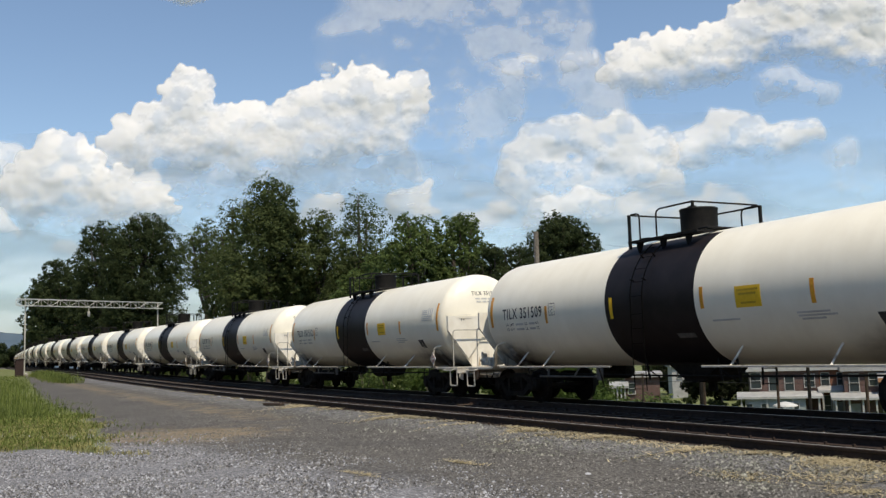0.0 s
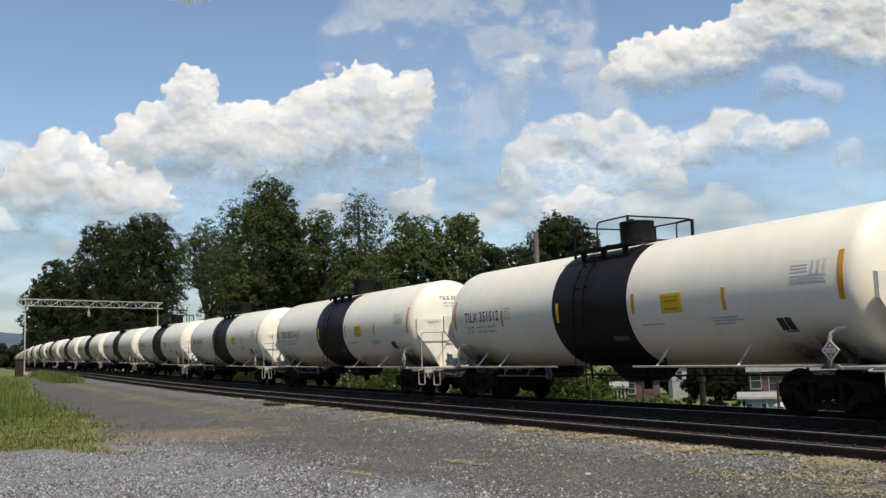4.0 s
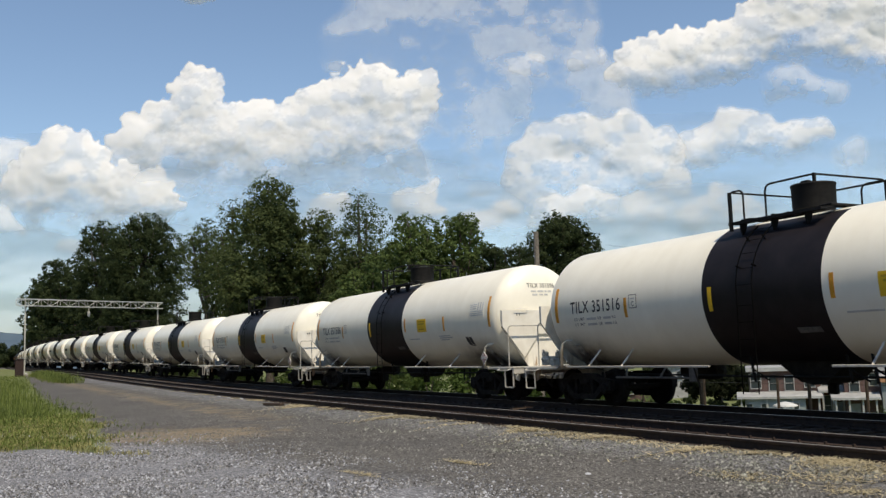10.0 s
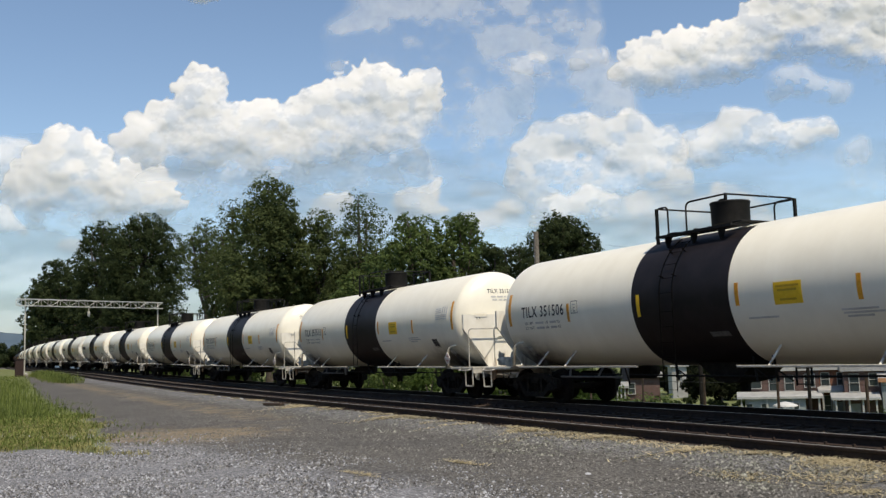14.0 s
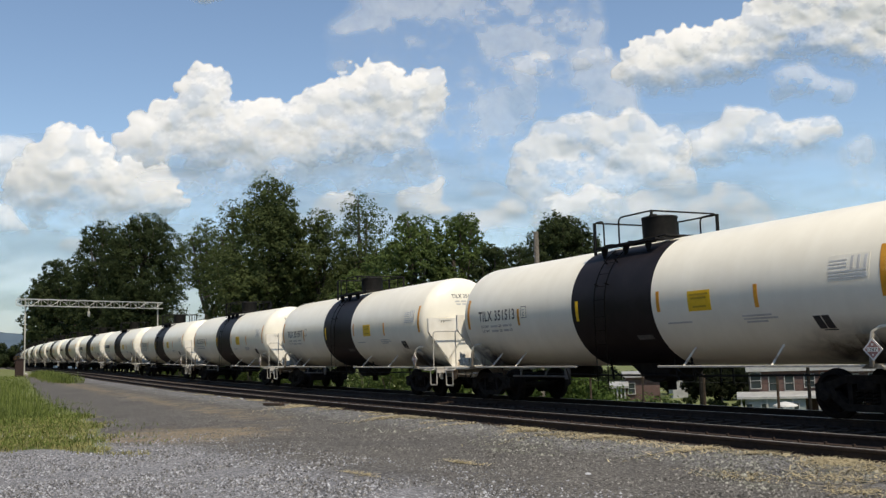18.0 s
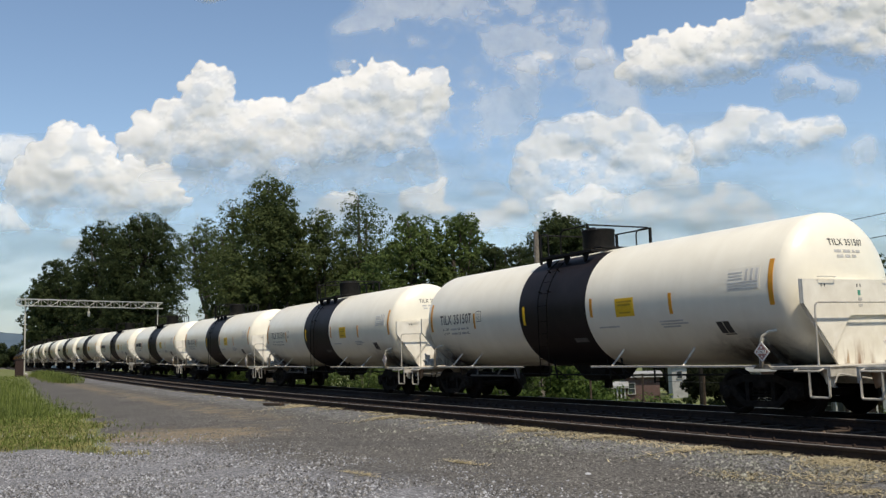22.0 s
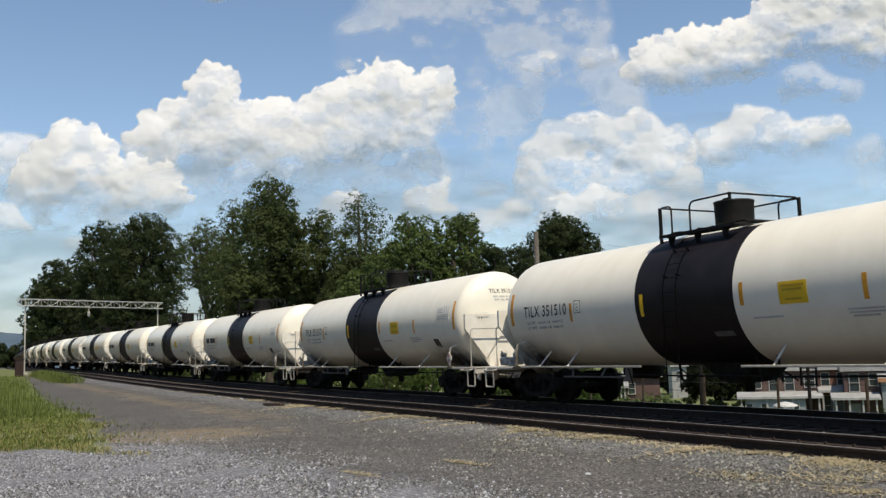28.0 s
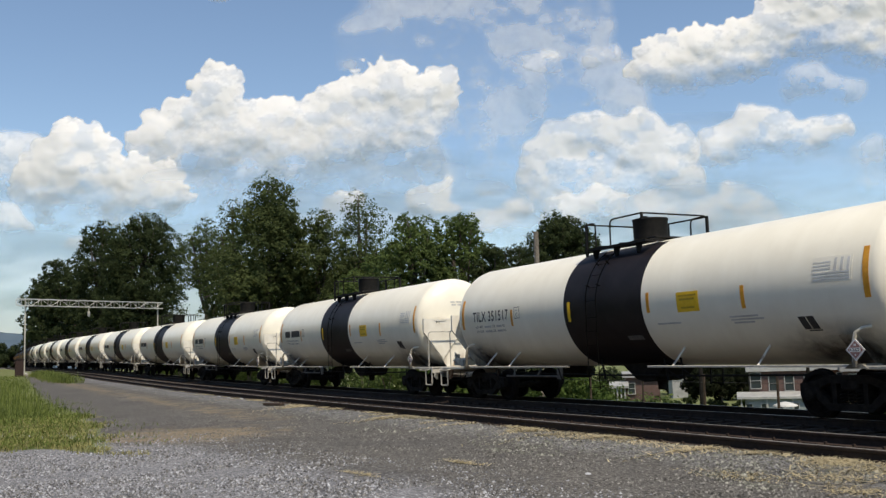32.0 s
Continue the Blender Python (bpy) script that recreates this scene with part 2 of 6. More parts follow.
# ---- ground ----
def ground_material():
    m, nt, b = material("gravel_and_earth", 0.95, spec=0.2)
    fine = noise_node(nt, 22, 6, 0.7)
    mid = noise_node(nt, 1.1, 5, 0.6)
    wide = noise_node(nt, 0.22, 4, 0.6, distortion=0.5)
    vor = nt.nodes.new("ShaderNodeTexVoronoi")
    vor.inputs["Scale"].default_value = 26
    tc = nt.nodes.new("ShaderNodeTexCoord")
    nt.links.new(tc.outputs["Object"], vor.inputs["Vector"])
    asphalt = ramp(nt, fine.outputs["Fac"], [(0.28, (0.040, 0.038, 0.036)), (0.5, (0.104, 0.101, 0.096)), (0.72, (0.25, 0.244, 0.232))]).outputs[0]
    pale = ramp(nt, fine.outputs["Fac"], [(0.25, (0.08, 0.083, 0.091)), (0.5, (0.205, 0.212, 0.232)), (0.75, (0.45, 0.46, 0.48))]).outputs[0]
    dirt = ramp(nt, fine.outputs["Fac"], [(0.3, (0.14, 0.112, 0.08)), (0.7, (0.29, 0.24, 0.17))]).outputs[0]
    turf = ramp(nt, mid.outputs["Fac"], [(0.3, (0.075, 0.098, 0.034)), (0.7, (0.17, 0.185, 0.08))]).outputs[0]
    bed = ramp(nt, fine.outputs["Fac"], [(0.3, (0.018, 0.013, 0.010)), (0.7, (0.090, 0.066, 0.050))]).outputs[0]
    stone_tint = ramp(nt, vor.outputs["Color"], [(0.0, (0.26, 0.26, 0.27)), (0.8, (1.15, 1.15, 1.15)), (1.0, (1.3, 1.3, 1.3))]).outputs[0]

    def mask(attr, noise_out, soft=0.12, weight=0.5):
        a = nt.nodes.new("ShaderNodeAttribute")
        a.attribute_name = attr
        s = nt.nodes.new("ShaderNodeMath")
        s.operation = "MULTIPLY_ADD"
        nt.links.new(noise_out, s.inputs[0])
        s.inputs[1].default_value = weight
        nt.links.new(a.outputs["Fac"], s.inputs[2])
        r = nt.nodes.new("ShaderNodeMapRange")
        r.interpolation_type = "SMOOTHSTEP"
        nt.links.new(s.outputs[0], r.inputs["Value"])
        r.inputs["From Min"].default_value = 0.5 + weight / 2 - soft
        r.inputs["From Max"].default_value = 0.5 + weight / 2 + soft
        return r.outputs[0]

    c = blend(nt, mask("pale", mid.outputs["Fac"], 0.3), asphalt, pale)
    c = blend(nt, mask("dirt", mid.outputs["Fac"], 0.2, 1.2), c, dirt)
    c = blend(nt, 0.95, c, stone_tint, "MULTIPLY")
    shade = ramp(nt, wide.outputs["Fac"], [(0.3, (0.75, 0.75, 0.76)), (0.7, (1.15, 1.13, 1.1))]).outputs[0]
    c = blend(nt, 0.8, c, shade, "MULTIPLY")
    c = blend(nt, mask("turf", mid.outputs["Fac"], 0.12, 0.6), c, turf)
    c = blend(nt, mask("bed", fine.outputs["Fac"], 0.1, 0.3), c, bed)
    nt.links.new(c, b.inputs["Base Color"])
    h = blend(nt, 0.5, fine.outputs["Fac"], vor.outputs["Distance"])
    add_bump(nt, b, h, 0.7, 0.03)
    return m


def smooth(a, lo, hi):
    t = np.clip((a - lo) / (hi - lo), 0, 1)
    return t * t * (3 - 2 * t)


def track_y(x):
    return TRAIN_Y + np.interp(-x, GRID_S, GRID_Y)


def ground_z(x, y):
    """Height of the ground: level with the line on the camera's side, falling away behind it."""
    x, y = np.asarray(x, float), np.asarray(y, float)
    yr = y - track_y(x)
    base = np.interp(-x, GRID_S, GRID_Z)
    bed = smooth(yr, -6.9, -5.5) * (1 - smooth(yr, 2.1, 2.9)) * (0.03 + 0.06 * (1 - smooth(yr, -5.0, -4.7)))
    drop = smooth(yr, 2.6, 15.0) * 6.6 * (1 - 0.75 * smooth(-x, 70, 130) * (1 - smooth(yr, 26, 60)))
    return base + bed - drop


def grass_edge(x):
    return np.interp(-x, (16.5, 19.3, 22.3, 27.5, 34.3, 41.6, 55.0, 75.0, 104.0, 130.0), (2.7, 2.8, 3.1, 3.6, 4.0, 3.8, 4.2, 5.2, 6.5, 8.6))


def grass_foot(y):
    """How far ahead the verge begins."""
    return np.interp(y, (-3.0, 0.9, 1.9, 2.3, 2.65, 2.9), (25.0, 21.6, 20.6, 19.7, 18.4, 17.4))


def axis_steps(lo, hi, fine_lo, fine_hi, fine, grow=1.25):
    out = list(np.arange(fine_lo, fine_hi + fine / 2, fine))
    step = fine
    while out[-1] < hi:
        step *= grow
        out.append(out[-1] + step)
    step = fine
    while out[0] > lo:
        step *= grow
        out.insert(0, out[0] - step)
    return np.array(out)


gx, gy = axis_steps(-4500, 4500, -60, 2, 0.33), axis_steps(-4500, 4500, -2, 36, 0.3)
XX, YY = np.meshgrid(gx, gy, indexing="ij")
ZZ = ground_z(XX, YY)
rough_ground = np.array([noise.noise((x * 0.8, y * 0.8, 3.0)) for x, y in zip(XX.ravel(), YY.ravel())]).reshape(XX.shape)
ZZ += rough_ground * 0.025 * (np.abs(YY - track_y(XX) + 2) > 4.4)
nx, ny = XX.shape
idx = np.arange(nx * ny).reshape(nx, ny)
quads = np.stack([idx[:-1, :-1], idx[1:, :-1], idx[1:, 1:], idx[:-1, 1:]], -1).reshape(-1, 4)
M_GROUND = ground_material()
ground_mesh = fast_mesh("ground", np.stack([XX, YY, ZZ], -1).reshape(-1, 3), quads, M_GROUND, True)
YR = YY - track_y(XX)
zones = {
    "bed": smooth(YR, -5.2, -4.7) * (1 - smooth(YR, 2.0, 3.2)),
    "turf": np.maximum(smooth(YR, 2.2, 3.4), smooth(grass_edge(XX) - YY, -0.5, 0.6) * smooth(-XX - grass_foot(YY), -0.4, 0.6)),
    "pale": np.maximum(smooth(5.0 - YY + (XX + 14) * 0.15, -1.6, 1.6) * smooth(XX, -23, -19), 0.48 * smooth(YR, -7.2, -5.9) * (1 - smooth(YR, -4.9, -4.6))),
    "dirt": np.maximum(0.75 * np.exp(-((XX + 22.5) / 3.2) ** 2 - ((YY - 4.8) / 3.0) ** 2), 0.5 * np.exp(-((YR + 7.6) / 1.3) ** 2) * smooth(-XX, 20, 27)),
}
for key, val in zones.items():
    at = ground_mesh.attributes.new(key, "FLOAT", "POINT")
    at.data.foreach_set("value", np.asarray(val, np.float32).ravel())
ground = tagged(new("ground", ground_mesh), "grey gravel lot, weedy verge and railway embankment", kind="structure")


# ---- the two tracks ----
def swept(profile, n, s_list, dz=0.0):
    vs, k = [], len(profile)
    for s in s_list:
        for dn, h in profile:
            x, y, z, a = rail_point(s, n + dn)
            vs.append((x, y, z + h + dz))
    fs = [(i * k + j, i * k + (j + 1) % k, (i + 1) * k + (j + 1) % k, (i + 1) * k + j) for i in range(len(s_list) - 1) for j in range(k)]
    return Shape().put(vs, fs)


RAIL_PROFILE = [(-0.070, -0.180), (0.070, -0.180), (0.070, -0.168), (0.012, -0.145), (0.010, -0.048), (0.036, -0.036),
                (0.036, -0.006), (0.028, 0.0), (-0.028, 0.0), (-0.036, -0.006), (-0.036, -0.036), (-0.010, -0.048), (-0.012, -0.145), (-0.070, -0.168)]
s_rail = list(np.arange(-28, 70, 1.5)) + list(np.arange(70, 200, 4.0)) + list(np.arange(200, 900, 20.0))
tracks = []
for name, centre, lab in (("railway_track", GAP, "empty railway track of rusty rails on dark ties"), ("railway_track", 0.0, "railway track under the moving train")):
    tr = tagged(new(name), lab, kind="structure")
    tracks.append(tr)
    for side in (-1, 1):
        n = centre + side * GAUGE / 2
        r = part("rail", swept(RAIL_PROFILE, n, s_rail), M_RAIL, tr)
        part("rail_head", swept([(-0.024, 0.0), (0.026, 0.0), (0.026, 0.003), (-0.024, 0.003)], n, s_rail), M_RAILTOP, r, "worn shiny running surface")


# ---- the tank car ----
R_TANK, Z_TANK = 1.517, 2.50
X_LEFT, X_RIGHT = -7.14, 7.70
DOME = 0.58
SEG = 72


def on_tank(u, z, off=0.006):
    """A place on the tank's flank that faces the camera (-y)."""
    h = max(-1.0, min(1.0, (z - Z_TANK) / R_TANK))
    a = math.asin(h)
    r = R_TANK + off
    return (u, -r * math.cos(a), Z_TANK + r * math.sin(a))


def patch(u0, u1, z0, z1, off=0.006, lean=0.0, k=6):
    """A thin plate that hugs the flank."""
    vs, fs = [], []
    for o in (off, off - 0.005):
        for i in range(k + 1):
            z = z0 + (z1 - z0) * i / k
            d = lean * (z - z0)
            vs += [on_tank(u0 + d, z, o), on_tank(u1 + d, z, o)]
    m = 2 * (k + 1)
    for i in range(k):
        a = 2 * i
        fs += [(a, a + 1, a + 3, a + 2), (m + a, m + a + 2, m + a + 3, m + a + 1), (a, a + 2, m + a + 2, m + a), (a + 1, m + a + 1, m + a + 3, a + 3)]
    fs += [(0, m, m + 1, 1), (2 * k, 2 * k + 1, m + 2 * k + 1, m + 2 * k)]
    return Shape().put(vs, fs)


def lettering(text, height, spread=1.0):
    """The flat outline of a line of writing: its triangles, from the left at 0, of that capital height."""
    cu = bpy.data.curves.new("writing", "FONT")
    cu.body, cu.size, cu.resolution_u, cu.offset, cu.space_character = text, 1.0, 3, 0.014, 1.14
    ob = bpy.data.objects.new("writing", cu)
    scene.collection.objects.link(ob)
    bpy.context.view_layer.update()
    me = bpy.data.meshes.new_from_object(ob.evaluated_get(bpy.context.evaluated_depsgraph_get()))
    bm = bmesh.new()
    bm.from_mesh(me)
    top = max(v.co.y for v in bm.verts)
    left = min(v.co.x for v in bm.verts)
    k = height / top
    for v in bm.verts:
        v.co = ((v.co.x - left) * k * spread, v.co.y * k, 0)
    for i in range(1, 4):
        bmesh.ops.bisect_plane(bm, geom=bm.verts[:] + bm.edges[:] + bm.faces[:], plane_co=(0, height * i / 4, 0), plane_no=(0, 1, 0))
    bm.verts.index_update()
    vs = [tuple(v.co) for v in bm.verts]
    fs = [tuple(v.index for v in f.verts) for f in bm.faces]
    bm.free()
    bpy.data.objects.remove(ob)
    bpy.data.meshes.remove(me)
    bpy.data.curves.remove(cu)
    return vs, fs


def painted_letters(text, x, z, height, wide, off=0.006):
    """The letters of a line of writing on the flank, each a shape of its own; its left foot at x, z."""
    vs, fs = lettering(text, height)
    k = wide / max(v[0] for v in vs)
    owner = list(range(len(vs)))

    def root(i):
        while owner[i] != i:
            i = owner[i]
        return i
    for f in fs:
        for i in f[1:]:
            owner[root(i)] = root(f[0])
    letters = collections.defaultdict(list)
    for f in fs:
        letters[root(f[0])].append(f)
    out = []
    for faces in letters.values():
        ids = {v: n for n, v in enumerate(sorted({v for f in faces for v in f}))}
        out.append(Shape().put([on_tank(x + vs[v][0] * k, z + vs[v][1], off) for v in ids], [tuple(ids[v] for v in f) for f in faces]))
    return out


def tank_profile():
    d = DOME
    left = [(X_LEFT - d * math.cos(t), max(0.002, R_TANK * math.sin(t))) for t in [math.pi / 2 * i / 12 for i in range(13)]]
    right = [(X_RIGHT + d * math.cos(t), max(0.002, R_TANK * math.sin(t))) for t in [math.pi / 2 * i / 12 for i in range(12, -1, -1)]]
    mid = [(x, R_TANK) for x in (-4.6, -1.55, 1.55, 4.6)]
    return left + mid + right


def wheelset():
    s = Shape()
    s.lathe([(-0.95, 0.002), (-0.95, 0.075), (0.95, 0.075), (0.95, 0.002)], "y", seg=12)
    for sd in (-1, 1):
        prof = [(0.690, 0.10), (0.690, 0.44), (0.686, 0.480), (0.712, 0.484), (0.722, 0.460), (0.815, 0.454), (0.822, 0.44), (0.822, 0.37), (0.775, 0.34),
                (0.765, 0.20), (0.83, 0.16), (0.85, 0.13), (0.85, 0.07)]
        s.lathe([(sd * a, r) for a, r in prof], "y", seg=28)
        for k in range(4):
            t = math.pi / 2 * k
            s.box((0.27 * math.cos(t), sd * 0.775, 0.27 * math.sin(t)), (0.05, 0.03, 0.05))
    return s.mesh("wheelset", M_WHEEL)


def side_frame(y):
    """A cast truck side: arched top, bottom bow, pedestals and columns."""
    s = Shape()
    a, b = y - 0.07, y + 0.07
    s.prism([(-1.12, 0.40), (-1.12, 0.66), (-0.72, 0.72), (-0.66, 0.50), (-0.80, 0.40)], "y", a, b)
    s.prism([(1.12, 0.40), (0.80, 0.40), (0.66, 0.50), (0.72, 0.72), (1.12, 0.66)], "y", a, b)
    s.prism([(-0.73, 0.55), (-0.73, 0.72), (-0.45, 0.82), (0.45, 0.82), (0.73, 0.72), (0.73, 0.55), (0.45, 0.67), (-0.45, 0.67)], "y", a, b)
    s.prism([(-0.78, 0.40), (-0.68, 0.54), (-0.42, 0.30), (0.42, 0.30), (0.68, 0.54), (0.78, 0.40), (0.46, 0.17), (-0.46, 0.17)], "y", a, b)
    for x in (-0.34, 0.34):
        s.box((x, y, 0.48), (0.10, 0.13, 0.40))
    return s


def truck(parent, x):
    t = new("truck")
    t.parent = parent
    t.location = (x, 0, 0)
    tagged(t, "grimy black two-axle cast steel truck")
    for y in (-1.0, 1.0):
        part("side_frame", side_frame(y), M_TRUCK, t)
        for dx in (-0.17, 0.0, 0.17):
            pts = [(dx + 0.065 * math.cos(k * 0.9), y + 0.065 * math.sin(k * 0.9), 0.30 + 0.27 * k / 30) for k in range(31)]
            part("spring", Shape().tube(pts, 0.016, 5), M_TRUCK, t)
        for dx in (-0.89, 0.89):
            bx = Shape().lathe([(y - 0.12, 0.02), (y - 0.12, 0.11), (y - 0.09, 0.135), (y + 0.1, 0.135), (y + 0.1, 0.02)] if y < 0 else
                               [(y + 0.12, 0.02), (y + 0.12, 0.11), (y + 0.09, 0.135), (y - 0.1, 0.135), (y - 0.1, 0.02)], "y", (dx, 0, 0.457), 14)
            part("axle_box", bx, M_TRUCK, t)
    part("bolster", Shape().box((0, 0, 0.64), (0.40, 2.15, 0.20), cut=0.03).box((0, 0, 0.78), (0.55, 0.55, 0.10)), M_TRUCK, t)
    part("brake_beam", Shape().box((-0.38, 0, 0.38), (0.08, 1.5, 0.10)).box((0.38, 0, 0.38), (0.08, 1.5, 0.10)), M_TRUCK, t)
    for dx in (-0.89, 0.89):
        part("wheelset", WHEEL_MESH, None, t, at=(dx, 0, 0.457))
    return t


def arc_rail(x, z_low):
    """One stile of the ladder: from the platform's edge round the flank and straight down."""
    r = R_TANK + 0.075
    pts = [(x, -r * math.cos(a), Z_TANK + r * math.sin(a)) for a in [radians(v) for v in range(58, -1, -6)]]
    return pts + [(x, -r, 1.6), (x, -r + 0.02, z_low)]


def shield(parent, x, face):
    """Half-height head shield: an upper plate that overhangs a lower one."""
    outline = [(-1.52, 2.62), (1.52, 2.62), (1.52, 2.16), (0.64, 1.00), (-0.64, 1.00), (-1.52, 2.16)]
    h = part("head_shield", Shape().prism(outline, "x", x, x + face * 0.04), M_SHIELD, parent, "cream painted trapezoid head shield with rust runs")
    up = [(-1.515, 2.615), (1.515, 2.615), (1.515, 2.165), (0.97, 1.495), (0.78, 1.93), (-0.28, 1.93), (-0.80, 1.26), (-1.515, 2.165)]
    part("upper_plate", Shape().prism([up[0], up[1], up[4], up[5]], "x", x + face * 0.043, x + face * 0.092)
         .prism([up[1], up[2], up[3], up[4]], "x", x + face * 0.043, x + face * 0.092)
         .prism([up[5], up[6], up[7], up[0]], "x", x + face * 0.043, x + face * 0.092), M_SHIELD, h)
    for y in (-0.9, 0.9):
        part("grab_bar", Shape().tube(bent([(x + face * 0.10, y - 0.22, 2.66), (x + face * 0.17, y - 0.22, 2.66), (x + face * 0.17, y + 0.22, 2.66), (x + face * 0.10, y + 0.22, 2.66)], 0.03), 0.009, 6), M_SHIELD, h)
    for y in (-0.98, 0.0, 0.95):
        for dy in (-0.045, 0.045):
            part("slot", Shape().box((x + face * 0.094, y + dy, 2.50), (0.006, 0.022, 0.06)), M_INK, h, "dark slot")
    return h


def end_gear(parent, x_face, x_plat, x_rail, face, brake):
    """Platform, coupler, cut lever, handrail and steps of one end; face is +1 or -1."""
    mid = (x_face + x_plat) / 2
    part("end_platform", Shape().box((mid, 0, 0.965), (abs(x_face - x_plat), 2.96, 0.07), cut=0.012).box((x_face - face * 0.03, 0, 0.90), (0.06, 2.96, 0.17)), M_TRIM, parent)
    part("draft_sill", Shape().box((x_face - face * 0.9, 0, 0.80), (2.2, 0.42, 0.34), cut=0.02), M_TRIM, parent)
    cp = Shape().box((x_face + face * 0.14, 0, 0.86), (0.34, 0.16, 0.18), cut=0.02)
    cp.prism([(0.0, -0.16), (0.20, -0.20), (0.30, -0.10), (0.30, 0.02), (0.18, 0.06), (0.16, 0.18), (0.0, 0.20)] if face > 0 else
             [(0.0, 0.16), (-0.20, 0.20), (-0.30, 0.10), (-0.30, -0.02), (-0.18, -0.06), (-0.16, -0.18), (0.0, -0.20)], "z", 0.73, 1.0)
    for i in range(len(cp.v) - 14, len(cp.v)):
        v = cp.v[i]
        cp.v[i] = (v[0] + x_face + face * 0.24, v[1], v[2])
    part("coupler", cp, M_BRAKE, parent, "dusty pale knuckle coupler")
    rail = bent([(x_rail, -1.45, 1.0), (x_rail, -1.45, 2.17), (x_rail, 1.45, 2.17), (x_rail, 1.45, 1.0)], 0.13)
    part("end_handrail", Shape().tube(rail, 0.018, 8), M_TRIM, parent)
    hose = [(x_face + face * 0.05, -0.45, 0.80), (x_face + face * 0.16, -0.5, 0.62), (x_face + face * 0.25, -0.42, 0.42), (x_face + face * 0.36, -0.3, 0.40)]
    part("air_hose", Shape().tube(bent(hose, 0.1), 0.024, 7), M_IRON, parent)
    part("cut_lever", Shape().tube(bent([(x_face + face * 0.03, -1.42, 0.70), (x_face + face * 0.07, -1.36, 0.86), (x_face + face * 0.07, -0.35, 0.72), (x_face + face * 0.16, -0.12, 0.78)], 0.05), 0.016, 6), M_TRIM, parent)
    for sd in (-1, 1):
        y = sd * 1.46
        x0, x1 = x_face - face * 0.06, x_face - face * 0.50
        st = Shape().tube(bent([(x0, y, 0.96), (x0, y, 0.43), (x1, y, 0.43), (x1, y, 0.96)], 0.05), 0.024, 6)
        part("sill_step", st, M_TRIM, parent, "white U-shaped sill step")
        part("side_grab", Shape().tube(bent([(x0 - face * 0.1, y, 0.95), (x0 - face * 0.1, y + sd * 0.13, 0.91), (x1 - face * 0.25, y + sd * 0.13, 0.91), (x1 - face * 0.25, y, 0.95)], 0.05), 0.018, 6), M_TRIM, parent)
        part("corner_gusset", Shape().prism([(x0 - face * 0.02, 0.92), (x0 - face * 0.34, 0.92), (x0 - face * 0.26, 0.66), (x0 - face * 0.10, 0.60)], "y", y - 0.02 - sd * 0.25, y + 0.02 - sd * 0.25), M_SHIELD, parent)
    if brake:
        bx = x_face - face * 0.55
        b = part("hand_brake_gear", Shape().box((bx, -0.95, 1.16), (0.34, 0.42, 0.24), cut=0.03).box((bx - 0.03, -0.62, 1.14), (0.24, 0.26, 0.20), cut=0.02), M_BRAKE, parent, "dusty grey brake valve housing")
        part("pipe", Shape().tube(bent([(bx, -1.16, 1.1), (bx + 0.02, -1.28, 1.22), (bx + 0.4, -1.28, 1.2)], 0.05), 0.02, 6), M_BRAKE, b)
        for dx, y, z, w in ((0.16, -0.78, 1.32, 0.16), (-0.12, -1.05, 1.34, 0.14), (0.30, -1.02, 1.12, 0.20), (0.26, -0.66, 1.26, 0.13)):
            part("valve_body", Shape().box((bx + dx, y, z), (w, w * 1.2, w), cut=0.03).tube([(bx + dx, y, z), (bx + dx + 0.12, y - 0.14, z + 0.1)], 0.03, 6), M_BRAKE, b)
        part("brake_chamber", Shape().lathe([(-0.75, 0.02), (-0.75, 0.09), (-0.40, 0.09), (-0.40, 0.02)], "y", (bx + 0.05, 0, 1.33), 10), M_BRAKE, b)


def diamond(parent, c, across, tilt=0.0):
    """A square danger placard on its point, in a holder."""
    r = across / 2
    rot = Matrix.Rotation(tilt, 4, "Z")
    def turn(pts, off):
        return [tuple(Vector(c) + rot @ Vector((p, off, q))) for p, q in pts]
    def plate(k, o0, o1):
        pts = [(0, -r * k), (r * k, 0), (0, r * k), (-r * k, 0)]
        return Shape().put(turn(pts, o0) + turn(pts, o1), [(0, 1, 2, 3), (7, 6, 5, 4), (0, 4, 5, 1), (1, 5, 6, 2), (2, 6, 7, 3), (3, 7, 4, 0)])
    d = part("placard", plate(1.0, 0, -0.012), M_PLACARD, parent, "faded red-and-white diamond danger placard")
    part("print", plate(0.78, -0.013, -0.016), M_REDINK, d, "faded red print")
    def bar(q, w, h):
        pts = [(-w * r, (q - h) * r), (w * r, (q - h) * r), (w * r, (q + h) * r), (-w * r, (q + h) * r)]
        return Shape().put(turn(pts, -0.017) + turn(pts, -0.02), [(0, 1, 2, 3), (7, 6, 5, 4), (0, 4, 5, 1), (1, 5, 6, 2), (2, 6, 7, 3), (3, 7, 4, 0)])
    part("number_panel", bar(0.0, 0.56, 0.19), M_PLACARD, d, "white number panel")
    part("print_bar", bar(0.42, 0.12, 0.10), M_PLACARD, d)
    part("print_bar", bar(-0.45, 0.07, 0.08), M_PLACARD, d)
    vs, fs = lettering("1267", 0.26 * r)
    k = 0.94 * r / max(v[0] for v in vs)
    part("placard_number", Shape().put(turn([(v[0] * k - 0.47 * r, v[1] - 0.13 * r) for v in vs], -0.0215), fs), M_INK, d, "black four-figure number")


